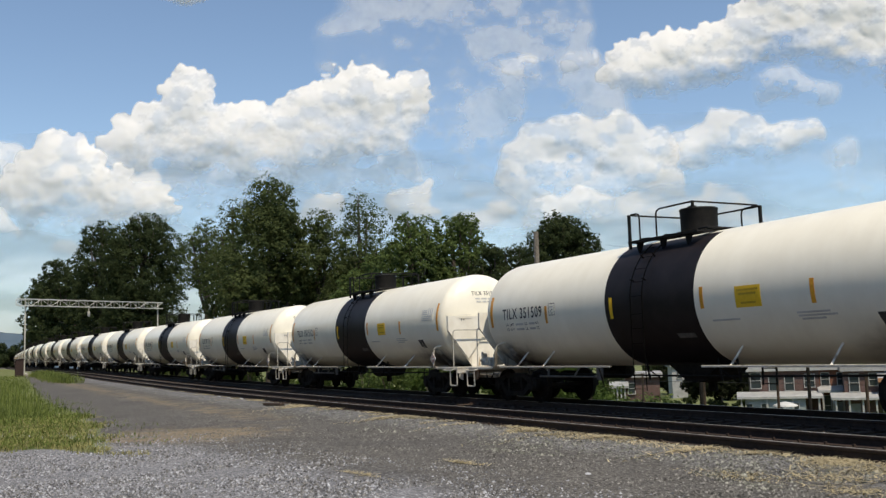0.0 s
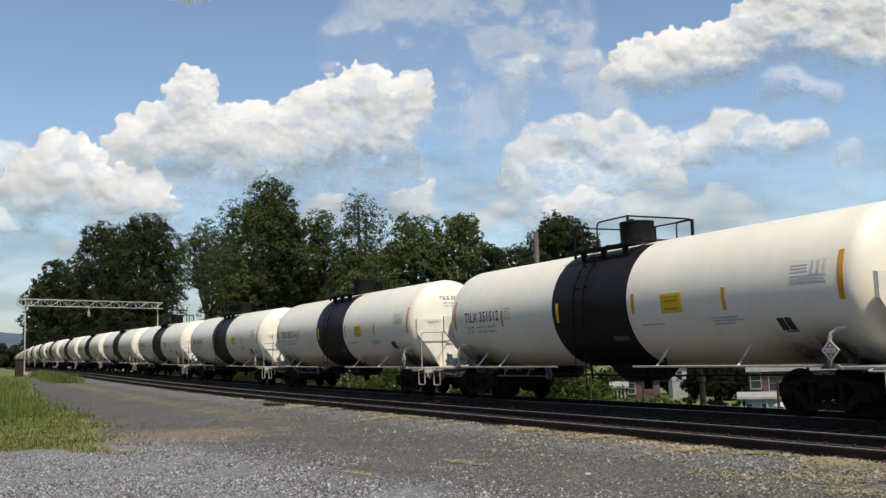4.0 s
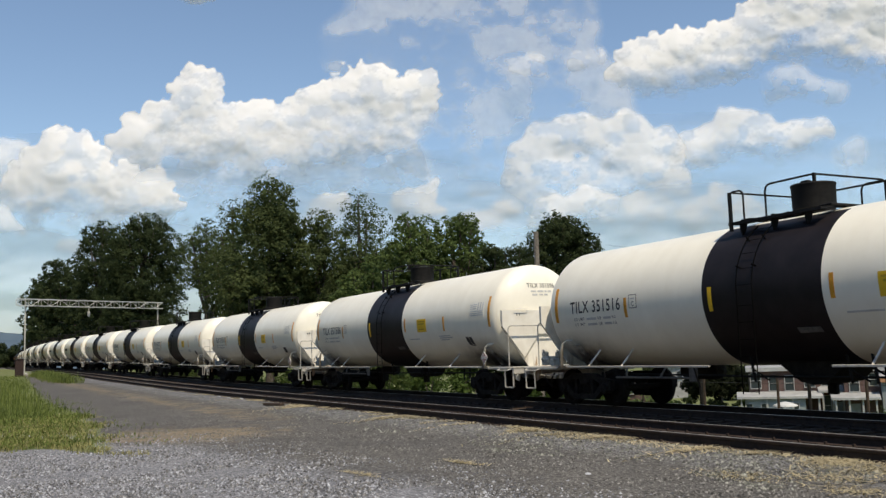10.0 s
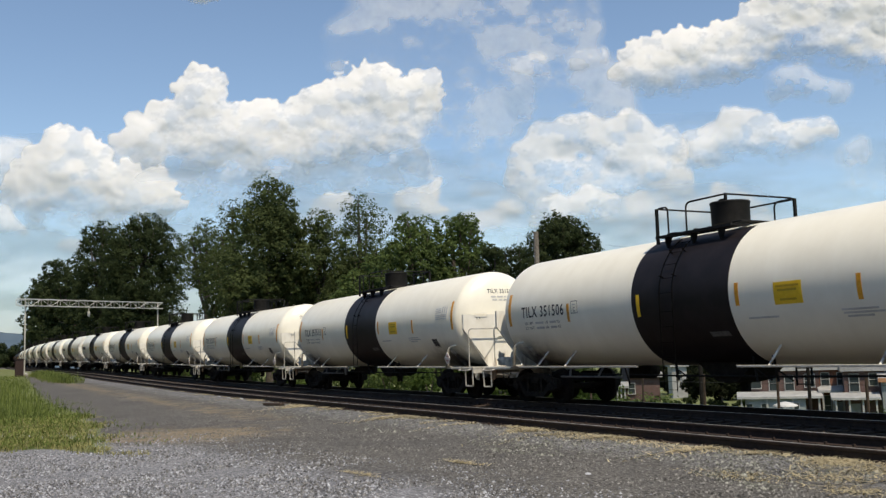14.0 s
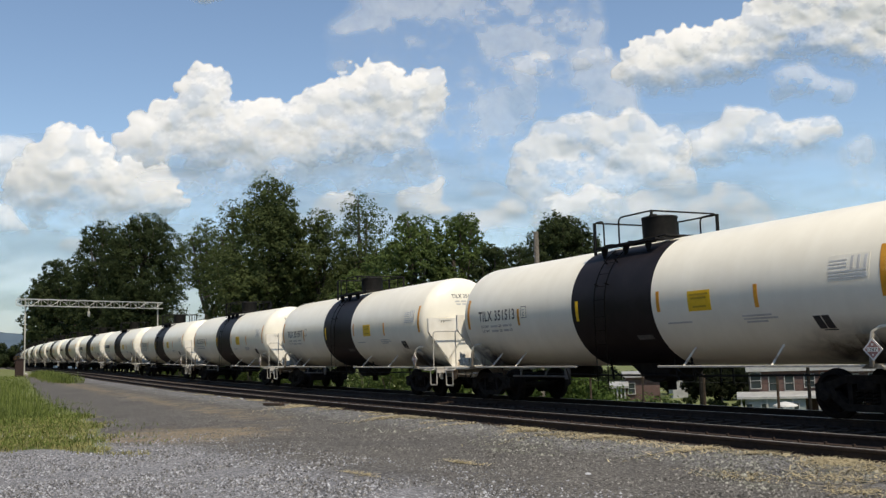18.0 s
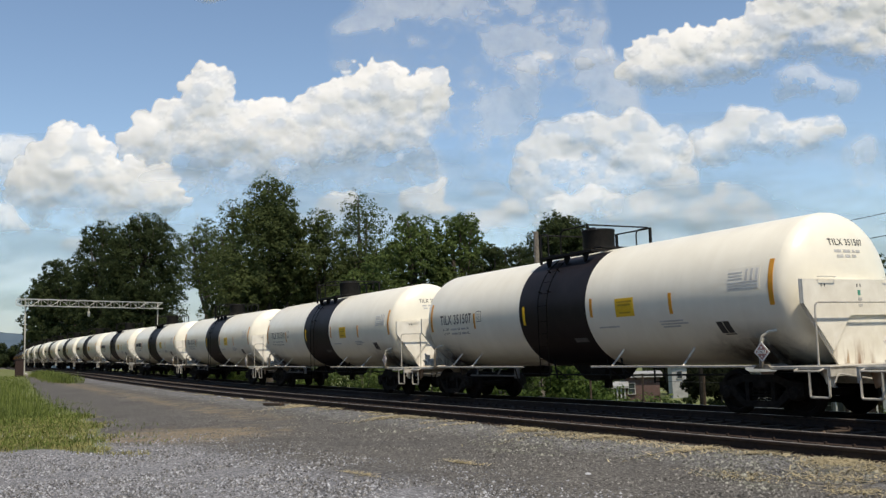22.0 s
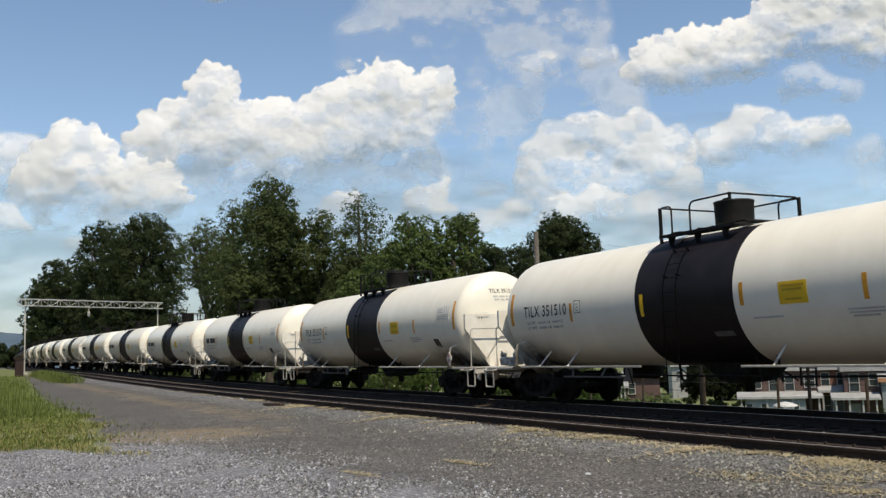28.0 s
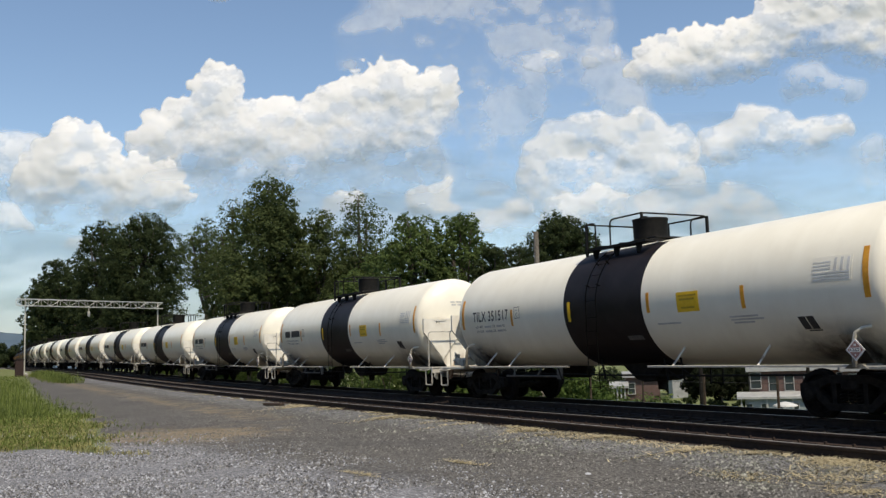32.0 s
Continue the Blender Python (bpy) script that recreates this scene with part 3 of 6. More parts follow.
def band_shell(k=66):
    """The painted band: round the belly and both flanks, 22 degrees short of the crest on each side."""
    vs = []
    for i in range(k + 1):
        a = radians(112 + 316 * i / k)
        for x, r in ((-1.55, R_TANK - 0.01), (-1.55, R_TANK + 0.005), (1.55, R_TANK + 0.005), (1.55, R_TANK - 0.01)):
            vs.append((x, r * math.cos(a), Z_TANK + r * math.sin(a)))
    fs = [(4 * i + j, 4 * i + j + 1, 4 * i + j + 5, 4 * i + j + 4) for i in range(k) for j in range(3)]
    return Shape().put(vs, fs)


def build_car():
    car = thing("tank_car", "white railway tank car with black centre band rolling past", "tank car", "tank cars of the train")
    tank = part("tank", Shape().lathe(tank_profile(), "x", (0, 0, Z_TANK), SEG), M_WHITE, car, "white jacketed cylinder with domed ends, sooty low down")
    part("black_band", band_shell(), M_BLACK, car, "glossy black painted centre band, the crest left white")
    # top platform with its rails, drum and valves
    zp = 3.955
    pl = new("top_platform")
    pl.parent = car
    tagged(pl, "black steel working platform on top of the tank")
    for sd in (-1, 1):
        part("deck", Shape().box((0.05, sd * 0.90, zp), (2.35, 0.24, 0.04), cut=0.008).box((0.05, sd * 1.02, zp), (2.40, 0.03, 0.06)), M_IRON, pl)
        for x in (-0.85, 0.0, 0.85):
            part("bracket", Shape().prism([(sd * 0.80, zp - 0.02), (sd * 1.0, zp - 0.02), (sd * 1.0, zp - 0.12), (sd * 0.94, 3.66), (sd * 0.90, 3.66)], "x", x - 0.016, x + 0.016), M_IRON, pl)
    for x in (-0.98, 1.08):
        part("deck", Shape().box((x, 0, 4.05), (0.30, 1.40, 0.04), cut=0.008), M_IRON, pl)
    zr = 4.62
    ya = 1.02
    part("guard_rail", Shape().tube(bent([(-0.70, -ya, zp), (-0.70, -ya, zr), (-1.08, -ya, zr), (-1.08, ya, zr), (1.14, ya, zr - 0.02)], 0.13), 0.021, 7), M_IRON, pl)
    part("guard_rail", Shape().tube(bent([(-0.10, -ya, zp), (-0.10, -ya, zr), (1.14, -ya, zr), (1.14, ya, zr), (0.55, ya, zr), (0.55, ya, zp)], 0.16), 0.021, 7), M_IRON, pl)
    for x, y in ((-1.08, -ya), (1.14, ya), (-1.08, ya), (-0.3, ya)):
        part("post", Shape().box((x, y, (zr + zp) / 2 - 0.08), (0.06, 0.06, zr - zp + 0.16)), M_IRON, pl)
    part("post", Shape().box((1.14, -ya, zr - 0.06), (0.05, 0.05, 0.16)), M_IRON, pl)
    part("manway_drum", Shape().lathe([(4.0, 0.40), (4.10, 0.40), (4.12, 0.425), (4.57, 0.435), (4.60, 0.45), (4.63, 0.44), (4.65, 0.30), (4.66, 0.01)], "z", (0.22, 0, 0), 28)
         .box((0.22, -0.2, 4.67), (0.18, 0.1, 0.05)), M_IRON, pl, "black round valve housing")
    part("valve", Shape().lathe([(3.98, 0.22), (4.05, 0.22), (4.06, 0.30), (4.10, 0.30), (4.14, 0.10), (4.18, 0.01)], "z", (-0.48, 0, 0), 16)
         .box((-0.48, 0.1, 4.12), (0.5, 0.07, 0.06)).box((-0.58, -0.2, 4.10), (0.08, 0.3, 0.06)), M_IRON, pl, "hinged manway lid")
    # ladder down the flank
    lad = new("ladder")
    lad.parent = car
    for x in (-0.49, -0.07):
        part("stile", Shape().tube(arc_rail(x, 0.46), 0.012, 6), M_LADDER, lad)
    for a in (52, 40, 28, 16, 4):
        r = R_TANK + 0.075
        y, z = -r * math.cos(radians(a)), Z_TANK + r * math.sin(radians(a))
        part("rung", Shape().tube([(-0.49, y, z), (-0.07, y, z)], 0.006, 6), M_LADDER, lad)
    for z in (2.2, 1.87, 1.53, 1.2, 0.86, 0.5):
        part("rung", Shape().tube([(-0.49, -R_TANK - 0.07, z), (-0.07, -R_TANK - 0.07, z)], 0.006, 6), M_LADDER, lad)
    for x in (-0.49, -0.07):
        for a in (42, 18):
            p, q = R_TANK - 0.01, R_TANK + 0.12
            part("standoff", Shape().tube([(x, -p * math.cos(radians(a)), Z_TANK + p * math.sin(radians(a))), (x, -q * math.cos(radians(a)), Z_TANK + q * math.sin(radians(a)))], 0.016, 6), M_LADDER, lad)
    fl = new("ladder")
    fl.parent = car
    for x in (0.35, 0.78):
        part("stile", Shape().tube([(p[0], -p[1], p[2]) for p in arc_rail(x, 0.46)], 0.026, 6), M_IRON, fl)
    for z in (1.53, 1.2, 0.86, 0.5):
        part("rung", Shape().tube([(0.35, R_TANK + 0.07, z), (0.78, R_TANK + 0.07, z)], 0.014, 6), M_IRON, fl)
    # bottom outlet in its skid
    part("outlet_skid", Shape().prism([(-0.65, 1.10), (1.20, 1.10), (0.66, 0.66), (0.30, 0.60), (0.0, 0.66)], "y", -0.5, 0.5).lathe([(0.40, 0.11), (0.58, 0.11), (0.62, 0.15), (0.7, 0.15)], "z", (0.35, 0, 0), 12), M_TRUCK, car, "black bottom outlet with sloped skid")
    for x in (-1.05, 1.35, 1.9):
        part("hanger", Shape().tube([(x, -0.75, 1.2), (x + 0.05, -0.70, 0.66)], 0.03, 6).tube([(x, -0.75, 0.95), (x + 0.35, -0.6, 0.68)], 0.018, 5), M_IRON, car)
    part("brake_pipe", Shape().tube([(-5.6, -0.55, 0.80), (-1.2, -0.55, 0.76), (1.9, -0.55, 0.76), (5.8, -0.55, 0.80)], 0.025, 6), M_IRON, car)
    # running bars and struts
    for a, b in ((-7.0, -1.50), (1.62, 7.35)):
        part("side_bar", Shape().box(((a + b) / 2, -1.47, 1.0), (b - a, 0.05, 0.046), cut=0.008), M_TRIM, car)
    for x in (-5.75, -4.45, -2.15, 2.45, 4.93, 6.1):
        if x in (-2.15, 6.1):
            continue
        part("strut", Shape().tube([(x, -1.47, 1.0), (x - 0.05, -1.04, 1.40)], 0.024, 6), M_SHIELD, car)
    for x in (-2.0, -5.2):
        part("frame_leg", Shape().tube([(x, -1.45, 0.98), (x + 0.08, -1.38, 0.55)], 0.02, 5), M_TRUCK, car)
    part("brake_rigging", Shape().tube([(-5.0, -1.2, 0.74), (-2.3, -1.2, 0.74)], 0.028, 6).tube([(-4.6, -1.2, 0.74), (-4.7, -1.1, 0.98)], 0.028, 6).tube([(-3.4, -1.2, 0.74), (-3.3, -1.1, 0.98)], 0.028, 6)
         .box((-2.3, -1.2, 0.84), (0.22, 0.05, 0.34)), M_DIMSTEEL, car, "grey brake lever frame")
    part("air_reservoir", Shape().lathe([(-4.4, 0.02), (-4.36, 0.16), (-4.28, 0.2), (-3.2, 0.2), (-3.12, 0.16), (-3.08, 0.02)], "x", (0, 0.4, 0.84), 16), M_TRUCK, car)
    for x, lean in ((-6.86, 1), (7.22, -1)):
        hook = Shape().tube([(x - 0.02, -1.49, 0.98), (x, -1.49, 1.40), (x + 0.03, -1.46, 1.58), (x + 0.14, -1.42, 1.66), (x + 0.24, -1.30, 1.68)], 0.046, 8, taper=0.03)
        hook.prism([(x - 0.24, 0.95), (x + 0.26, 0.95), (x + 0.14, 1.03), (x - 0.12, 1.03)], "y", -1.5, -1.0)
        part("jacking_bracket", hook, M_WHITE, car, "white hooked bracket over the truck")
        part("bolster_saddle", Shape().prism([(-1.35, 1.55), (1.35, 1.55), (0.75, 0.98), (0.45, 0.88), (-0.45, 0.88), (-0.75, 0.98)], "x", x * 0.96 - 0.15, x * 0.96 + 0.15), M_WHITE, car)
    # ends
    shield(car, 8.27, 1)
    shield(car, -7.70, -1)
    end_gear(car, 8.82, 7.40, 8.55, 1, False)
    end_gear(car, -8.72, -6.95, -8.0, -1, True)
    diamond(car, (7.28, -1.53, 1.28), 0.40)
    diamond(car, (8.70, 0.35, 1.42), 0.40, math.pi / 2)
    # painted marks on the flank
    part("reflective_strip", patch(7.53, 7.65, 2.18, 3.07, 0.010), M_ORANGE, car, "amber vertical reflective strip")
    part("reflective_strip", patch(-7.03, -6.91, 2.14, 3.02, 0.010), M_ORANGE, car, "amber vertical reflective strip")
    for x, z in ((4.68, 2.38), (-4.13, 2.38), (1.77, 2.44)):
        part("reflective_strip", patch(x - 0.05, x + 0.05, z - 0.23, z + 0.23), M_ORANGE, car, "amber vertical reflective strip")
    part("reflective_strip", patch(-1.38, -1.27, 2.14, 2.64, 0.012), M_YELLOW, car, "yellow reflective strip on the black band")
    sign = part("yellow_sign", patch(2.74, 3.42, 2.17, 2.60), M_YELLOW, car, "yellow warning panel with unreadable print")
    for z, a, b in ((2.50, 2.80, 3.36), (2.42, 2.84, 3.30), (2.24, 2.88, 3.28)):
        part("print_bar", patch(a, b, z, z + 0.04, 0.009, k=2), M_AMBERINK, sign)
    panel = part("data_panel", patch(6.42, 7.30, 2.50, 2.97, 0.006, 0.06), M_WHITE, car, "pale blue-grey stencilled test data panel")
    for x in (6.92, 7.06, 7.20):
        part("print_bar", patch(x, x + 0.06, 2.70, 2.93, 0.010, 0.06), M_BLUEINK, panel)
    for z in (2.54, 2.60, 2.66, 2.74, 2.80, 2.86):
        part("print_bar", patch(6.46, 6.85 if z > 2.7 else 7.26, z, z + 0.025, 0.010, 0.06, k=1), M_BLUEINK, panel)
    for i in range(2):
        part("stencil_box", patch(6.00 + i * 0.19, 6.165 + i * 0.19, 1.68, 1.92, 0.006, -0.26), M_INK, car, "black stencil panel")
    part("stencil_line", patch(6.08, 6.38, 1.645, 1.665, 0.006, k=1), M_INK, car)
    for z, a, b in ((1.98, 4.22, 4.98), (1.92, 4.24, 5.12), (1.86, 4.30, 4.85)):
        part("small_print", patch(a, b, z, z + 0.035, 0.006, k=1), M_GREYINK, car)
    part("small_print", patch(1.98, 2.75, 1.93, 1.965, 0.006, k=1), M_GREYINK, car)
    # capacity lines: the words can be read, the figures cannot
    for z, first in ((2.155, "LD LMT"), (2.02, "LT WT")):
        for text, x, wide in ((first, -6.22, 0.42), ("LB", -5.24, 0.13), ("KG", -4.68, 0.13)):
            for letter in painted_letters(text, x, z, 0.07, wide):
                part("small_print", letter, M_SOFTINK, car)
        for x, wide in ((-5.70, 0.38), (-5.02, 0.28)):
            part("small_print", patch(x, x + wide, z, z + 0.055, 0.005, k=1), M_GREYINK, car)
    box = part("stencil_frame", patch(-3.99, -3.71, 2.35, 2.67, 0.005), M_SOFTINK, car, "small boxed stencil mark")
    part("stencil_field", patch(-3.97, -3.73, 2.37, 2.65, 0.008), M_WHITE, box)
    part("stencil_letter", painted_letters("C", -3.89, 2.40, 0.11, 0.09, 0.011)[0], M_SOFTINK, box)
    part("print_bar", patch(-3.93, -3.77, 2.56, 2.59, 0.011, k=1), M_GREYINK, box)
    part("worn_decal", patch(0.75, 1.30, 1.62, 1.72, 0.009, -0.2, k=2), M_DIMSTEEL, car, "scuffed pale decal on the black band")
    # stencils on the right-hand dome
    for dz, words in ((0.13, ((-0.40, 0.17), (-0.18, 0.20), (0.07, 0.07), (0.18, 0.12))), (0.03, ((-0.36, 0.16), (-0.14, 0.13), (0.04, 0.12)))):
        for y0, w in words:
            part("small_print", Shape().put(*dome_strip(y0, w, 3.22 + dz - 0.19, 0.05)), M_GREYINK, car)
    # rust runs on the shield and truck gear
    part("rust_run", Shape().prism([(-0.43, 1.02), (-0.34, 1.02), (-0.352, 1.16), (-0.372, 1.30), (-0.39, 1.16)], "x", 8.311, 8.313), M_STAIN, car, "brown rust run down the shield")
    part("green_tag", Shape().box((8.366, 0.0, 2.36), (0.008, 0.07, 0.10)), M_GREENTAG, car)
    for z in (2.24, 2.12):
        part("small_print", Shape().box((8.366, 0.02, z), (0.006, 0.10, 0.05)), M_GREYINK, car)
    for x in (-6.55, 6.70):
        truck(car, x)
    return car


def dome_at(y, z, off=0.008):
    """A place on the right-hand domed end."""
    q = math.hypot(y, z - Z_TANK) / R_TANK
    return (X_RIGHT + DOME * math.sqrt(max(0.0, 1 - q * q)) + off, y, z)


def dome_strip(y0, w, z0, h, k=5):
    vs = [dome_at(y0 + w * i / k, z) for i in range(k + 1) for z in (z0, z0 + h)]
    vs += [dome_at(y0 + w * i / k, z, 0.002) for i in range(k + 1) for z in (z0, z0 + h)]
    m = 2 * (k + 1)
    fs = [(2 * i, 2 * i + 2, 2 * i + 3, 2 * i + 1) for i in range(k)] + [(m + 2 * i, m + 2 * i + 1, m + 2 * i + 3, m + 2 * i + 2) for i in range(k)]
    return vs, fs


def mark_car(car, number):
    """The reporting mark on flank and dome; on cars that stay far off it is plain bars."""
    if number:
        for height, place, across, low, words in ((0.29, on_tank, 2.02, (-6.34, 2.345), "black"), (0.13, dome_at, 0.95, (-0.50, 3.30), "small black")):
            vs, fs = lettering("TILX " + number, height, 0.98)
            k = across / max(v[0] for v in vs)
            for name, side, what in (("reporting_mark", True, "reporting letters"), ("car_number", False, "stencilled car number")):
                own = [f for f in fs if (vs[f[0]][0] * k < 0.39 * across) == side]
                ids = {v: n for n, v in enumerate(sorted({v for f in own for v in f}))}
                part(name, Shape().put([place(low[0] + vs[v][0] * k, low[1] + vs[v][1], 0.005) for v in ids], [tuple(ids[v] for v in f) for f in own]), M_INK, car, words + " " + what)
    else:
        part("reporting_mark", patch(-6.34, -5.65, 2.35, 2.63, 0.008), M_INK, car)
        part("reporting_mark", patch(-5.45, -4.32, 2.35, 2.63, 0.008), M_INK, car)


WHEEL_MESH = wheelset()
NUMBERS = ("", "351509", "351512", "351516", "351506", "351513", "351507", "351510", "351517")
TRAIN = []
HEAD_S = 26.777 + 8.12 + 0.16 - 2 * PITCH     # the leading car's centre at the start
N_CARS, N_WHITE, N_FULL = 32, 18, 11
# the details that a car keeps only if it ever comes near
FINE = ("small_print", "print_bar", "stencil", "slot", "grab_bar", "rung", "standoff", "bracket", "spring", "hanger", "air_hose", "cut_lever", "pipe",
        "rust_run", "green_tag", "worn_decal", "axle_box", "brake_", "corner_gusset", "side_grab", "frame_leg", "print", "data_panel", "valve", "number_panel", "placard_number")
master = build_car()
plain = None
dark_mesh = {}
for i in range(N_CARS):
    if i == 0:
        c = master
    elif i < N_FULL:
        c = copy_thing(master, Matrix())
    elif plain is None:
        c = plain = copy_thing(master, Matrix())
        for o in [o for o in c.children_recursive if o.name.startswith(FINE)]:
            bpy.data.objects.remove(o)
    else:
        c = copy_thing(plain, Matrix())
    if i >= N_WHITE:
        c["label"] = "black railway tank car far down the train"
        for o in c.children_recursive:
            if o.data and o.data.materials[0] in (M_WHITE, M_SHIELD, M_TRIM):
                if o.data not in dark_mesh:
                    dark_mesh[o.data] = o.data.copy()
                    dark_mesh[o.data].materials[0] = M_BLACK
                o.data = dark_mesh[o.data]
                if "label" in o:
                    o["label"] = "black painted steel"
    TRAIN.append(c)
for i, c in enumerate(TRAIN[:N_WHITE]):
    mark_car(c, NUMBERS[i] if i < len(NUMBERS) else "")


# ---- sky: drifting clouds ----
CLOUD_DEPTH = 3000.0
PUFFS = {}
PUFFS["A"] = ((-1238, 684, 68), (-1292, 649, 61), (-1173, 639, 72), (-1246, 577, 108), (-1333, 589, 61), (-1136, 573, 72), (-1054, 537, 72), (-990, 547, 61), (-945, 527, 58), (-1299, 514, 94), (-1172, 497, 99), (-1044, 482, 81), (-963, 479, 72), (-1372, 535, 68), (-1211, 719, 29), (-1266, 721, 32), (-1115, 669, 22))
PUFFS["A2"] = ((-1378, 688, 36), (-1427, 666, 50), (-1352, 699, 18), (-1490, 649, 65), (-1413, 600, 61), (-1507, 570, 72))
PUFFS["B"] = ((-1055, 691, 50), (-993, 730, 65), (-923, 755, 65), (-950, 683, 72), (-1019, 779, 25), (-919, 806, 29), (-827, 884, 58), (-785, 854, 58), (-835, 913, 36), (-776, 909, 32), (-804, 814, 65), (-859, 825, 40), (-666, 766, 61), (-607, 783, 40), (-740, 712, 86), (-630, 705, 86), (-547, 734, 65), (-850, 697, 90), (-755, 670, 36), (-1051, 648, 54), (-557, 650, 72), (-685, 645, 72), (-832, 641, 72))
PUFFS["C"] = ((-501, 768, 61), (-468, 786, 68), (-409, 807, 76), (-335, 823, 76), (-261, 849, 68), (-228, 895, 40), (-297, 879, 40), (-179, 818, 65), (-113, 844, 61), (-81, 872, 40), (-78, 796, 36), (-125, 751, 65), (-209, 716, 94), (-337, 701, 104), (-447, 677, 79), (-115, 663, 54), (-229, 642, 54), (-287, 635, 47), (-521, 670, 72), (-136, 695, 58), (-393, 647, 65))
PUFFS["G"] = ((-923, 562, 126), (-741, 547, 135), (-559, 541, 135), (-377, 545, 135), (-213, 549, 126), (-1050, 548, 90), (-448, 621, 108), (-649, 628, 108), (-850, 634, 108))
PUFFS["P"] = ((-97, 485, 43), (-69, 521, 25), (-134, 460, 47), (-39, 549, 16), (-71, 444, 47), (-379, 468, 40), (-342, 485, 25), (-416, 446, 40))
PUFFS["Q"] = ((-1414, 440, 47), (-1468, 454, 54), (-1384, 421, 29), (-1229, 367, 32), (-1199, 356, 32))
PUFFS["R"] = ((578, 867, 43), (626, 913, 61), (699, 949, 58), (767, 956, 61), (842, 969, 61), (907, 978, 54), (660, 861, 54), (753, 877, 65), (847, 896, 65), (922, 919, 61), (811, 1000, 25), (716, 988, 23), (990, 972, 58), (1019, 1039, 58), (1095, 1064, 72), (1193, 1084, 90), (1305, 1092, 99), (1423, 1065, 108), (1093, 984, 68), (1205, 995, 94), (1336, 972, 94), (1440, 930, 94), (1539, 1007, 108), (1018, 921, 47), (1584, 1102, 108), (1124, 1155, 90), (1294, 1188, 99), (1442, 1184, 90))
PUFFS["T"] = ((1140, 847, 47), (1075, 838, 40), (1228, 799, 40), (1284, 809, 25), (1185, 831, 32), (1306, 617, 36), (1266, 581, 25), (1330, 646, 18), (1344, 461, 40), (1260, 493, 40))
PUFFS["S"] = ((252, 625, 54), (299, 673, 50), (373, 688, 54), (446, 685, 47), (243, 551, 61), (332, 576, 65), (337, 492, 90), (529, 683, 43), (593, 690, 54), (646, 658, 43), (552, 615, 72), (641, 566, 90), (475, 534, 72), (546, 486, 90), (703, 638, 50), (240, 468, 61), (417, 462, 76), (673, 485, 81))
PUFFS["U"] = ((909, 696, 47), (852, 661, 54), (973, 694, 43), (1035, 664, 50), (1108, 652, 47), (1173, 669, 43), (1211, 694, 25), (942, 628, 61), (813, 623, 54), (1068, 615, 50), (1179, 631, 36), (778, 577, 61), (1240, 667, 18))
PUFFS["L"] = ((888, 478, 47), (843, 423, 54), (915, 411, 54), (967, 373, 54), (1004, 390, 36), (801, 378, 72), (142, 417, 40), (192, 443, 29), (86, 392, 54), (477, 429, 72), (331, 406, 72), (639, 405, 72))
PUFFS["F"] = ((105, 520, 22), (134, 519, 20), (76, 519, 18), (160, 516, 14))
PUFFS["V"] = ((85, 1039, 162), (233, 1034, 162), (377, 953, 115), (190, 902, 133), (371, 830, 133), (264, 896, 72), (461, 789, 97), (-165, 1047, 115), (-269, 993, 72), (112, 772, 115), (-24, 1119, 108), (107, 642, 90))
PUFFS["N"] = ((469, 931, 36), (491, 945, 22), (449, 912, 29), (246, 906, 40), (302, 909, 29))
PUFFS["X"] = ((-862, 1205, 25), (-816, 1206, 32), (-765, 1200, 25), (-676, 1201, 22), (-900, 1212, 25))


def lattice_noise(x, y, seed):
    """Smooth noise in -1..1 on arrays."""
    rng = np.random.RandomState(seed)
    tab = rng.uniform(-1, 1, (64, 64))
    xi, yi = np.floor(x).astype(int), np.floor(y).astype(int)
    fx, fy = x - xi, y - yi
    fx, fy = fx * fx * fx * (fx * (fx * 6 - 15) + 10), fy * fy * fy * (fy * (fy * 6 - 15) + 10)
    a, b = tab[xi % 64, yi % 64], tab[(xi + 1) % 64, yi % 64]
    c, d = tab[xi % 64, (yi + 1) % 64], tab[(xi + 1) % 64, (yi + 1) % 64]
    return (a * (1 - fx) + b * fx) * (1 - fy) + (c * (1 - fx) + d * fx) * fy


def layered(x, y, seed, octaves=5, gain=0.5):
    out, amp = np.zeros_like(x), 1.0
    for o in range(octaves):
        out += amp * lattice_noise(x * 2 ** o + 7.3 * o, y * 2 ** o - 3.1 * o, seed + o)
        amp *= gain
    return out


def billows(x, y, seed, octaves=4, gain=0.55):
    """Rounded bumps with creases between them, about 0..1."""
    out, amp, total = np.zeros_like(x), 1.0, 0.0
    for o in range(octaves):
        out += amp * np.abs(lattice_noise(x * 1.9 ** o + 5.1 * o, y * 1.9 ** o - 2.7 * o, seed + o)) * 1.9
        total += amp
        amp *= gain
    return out / total


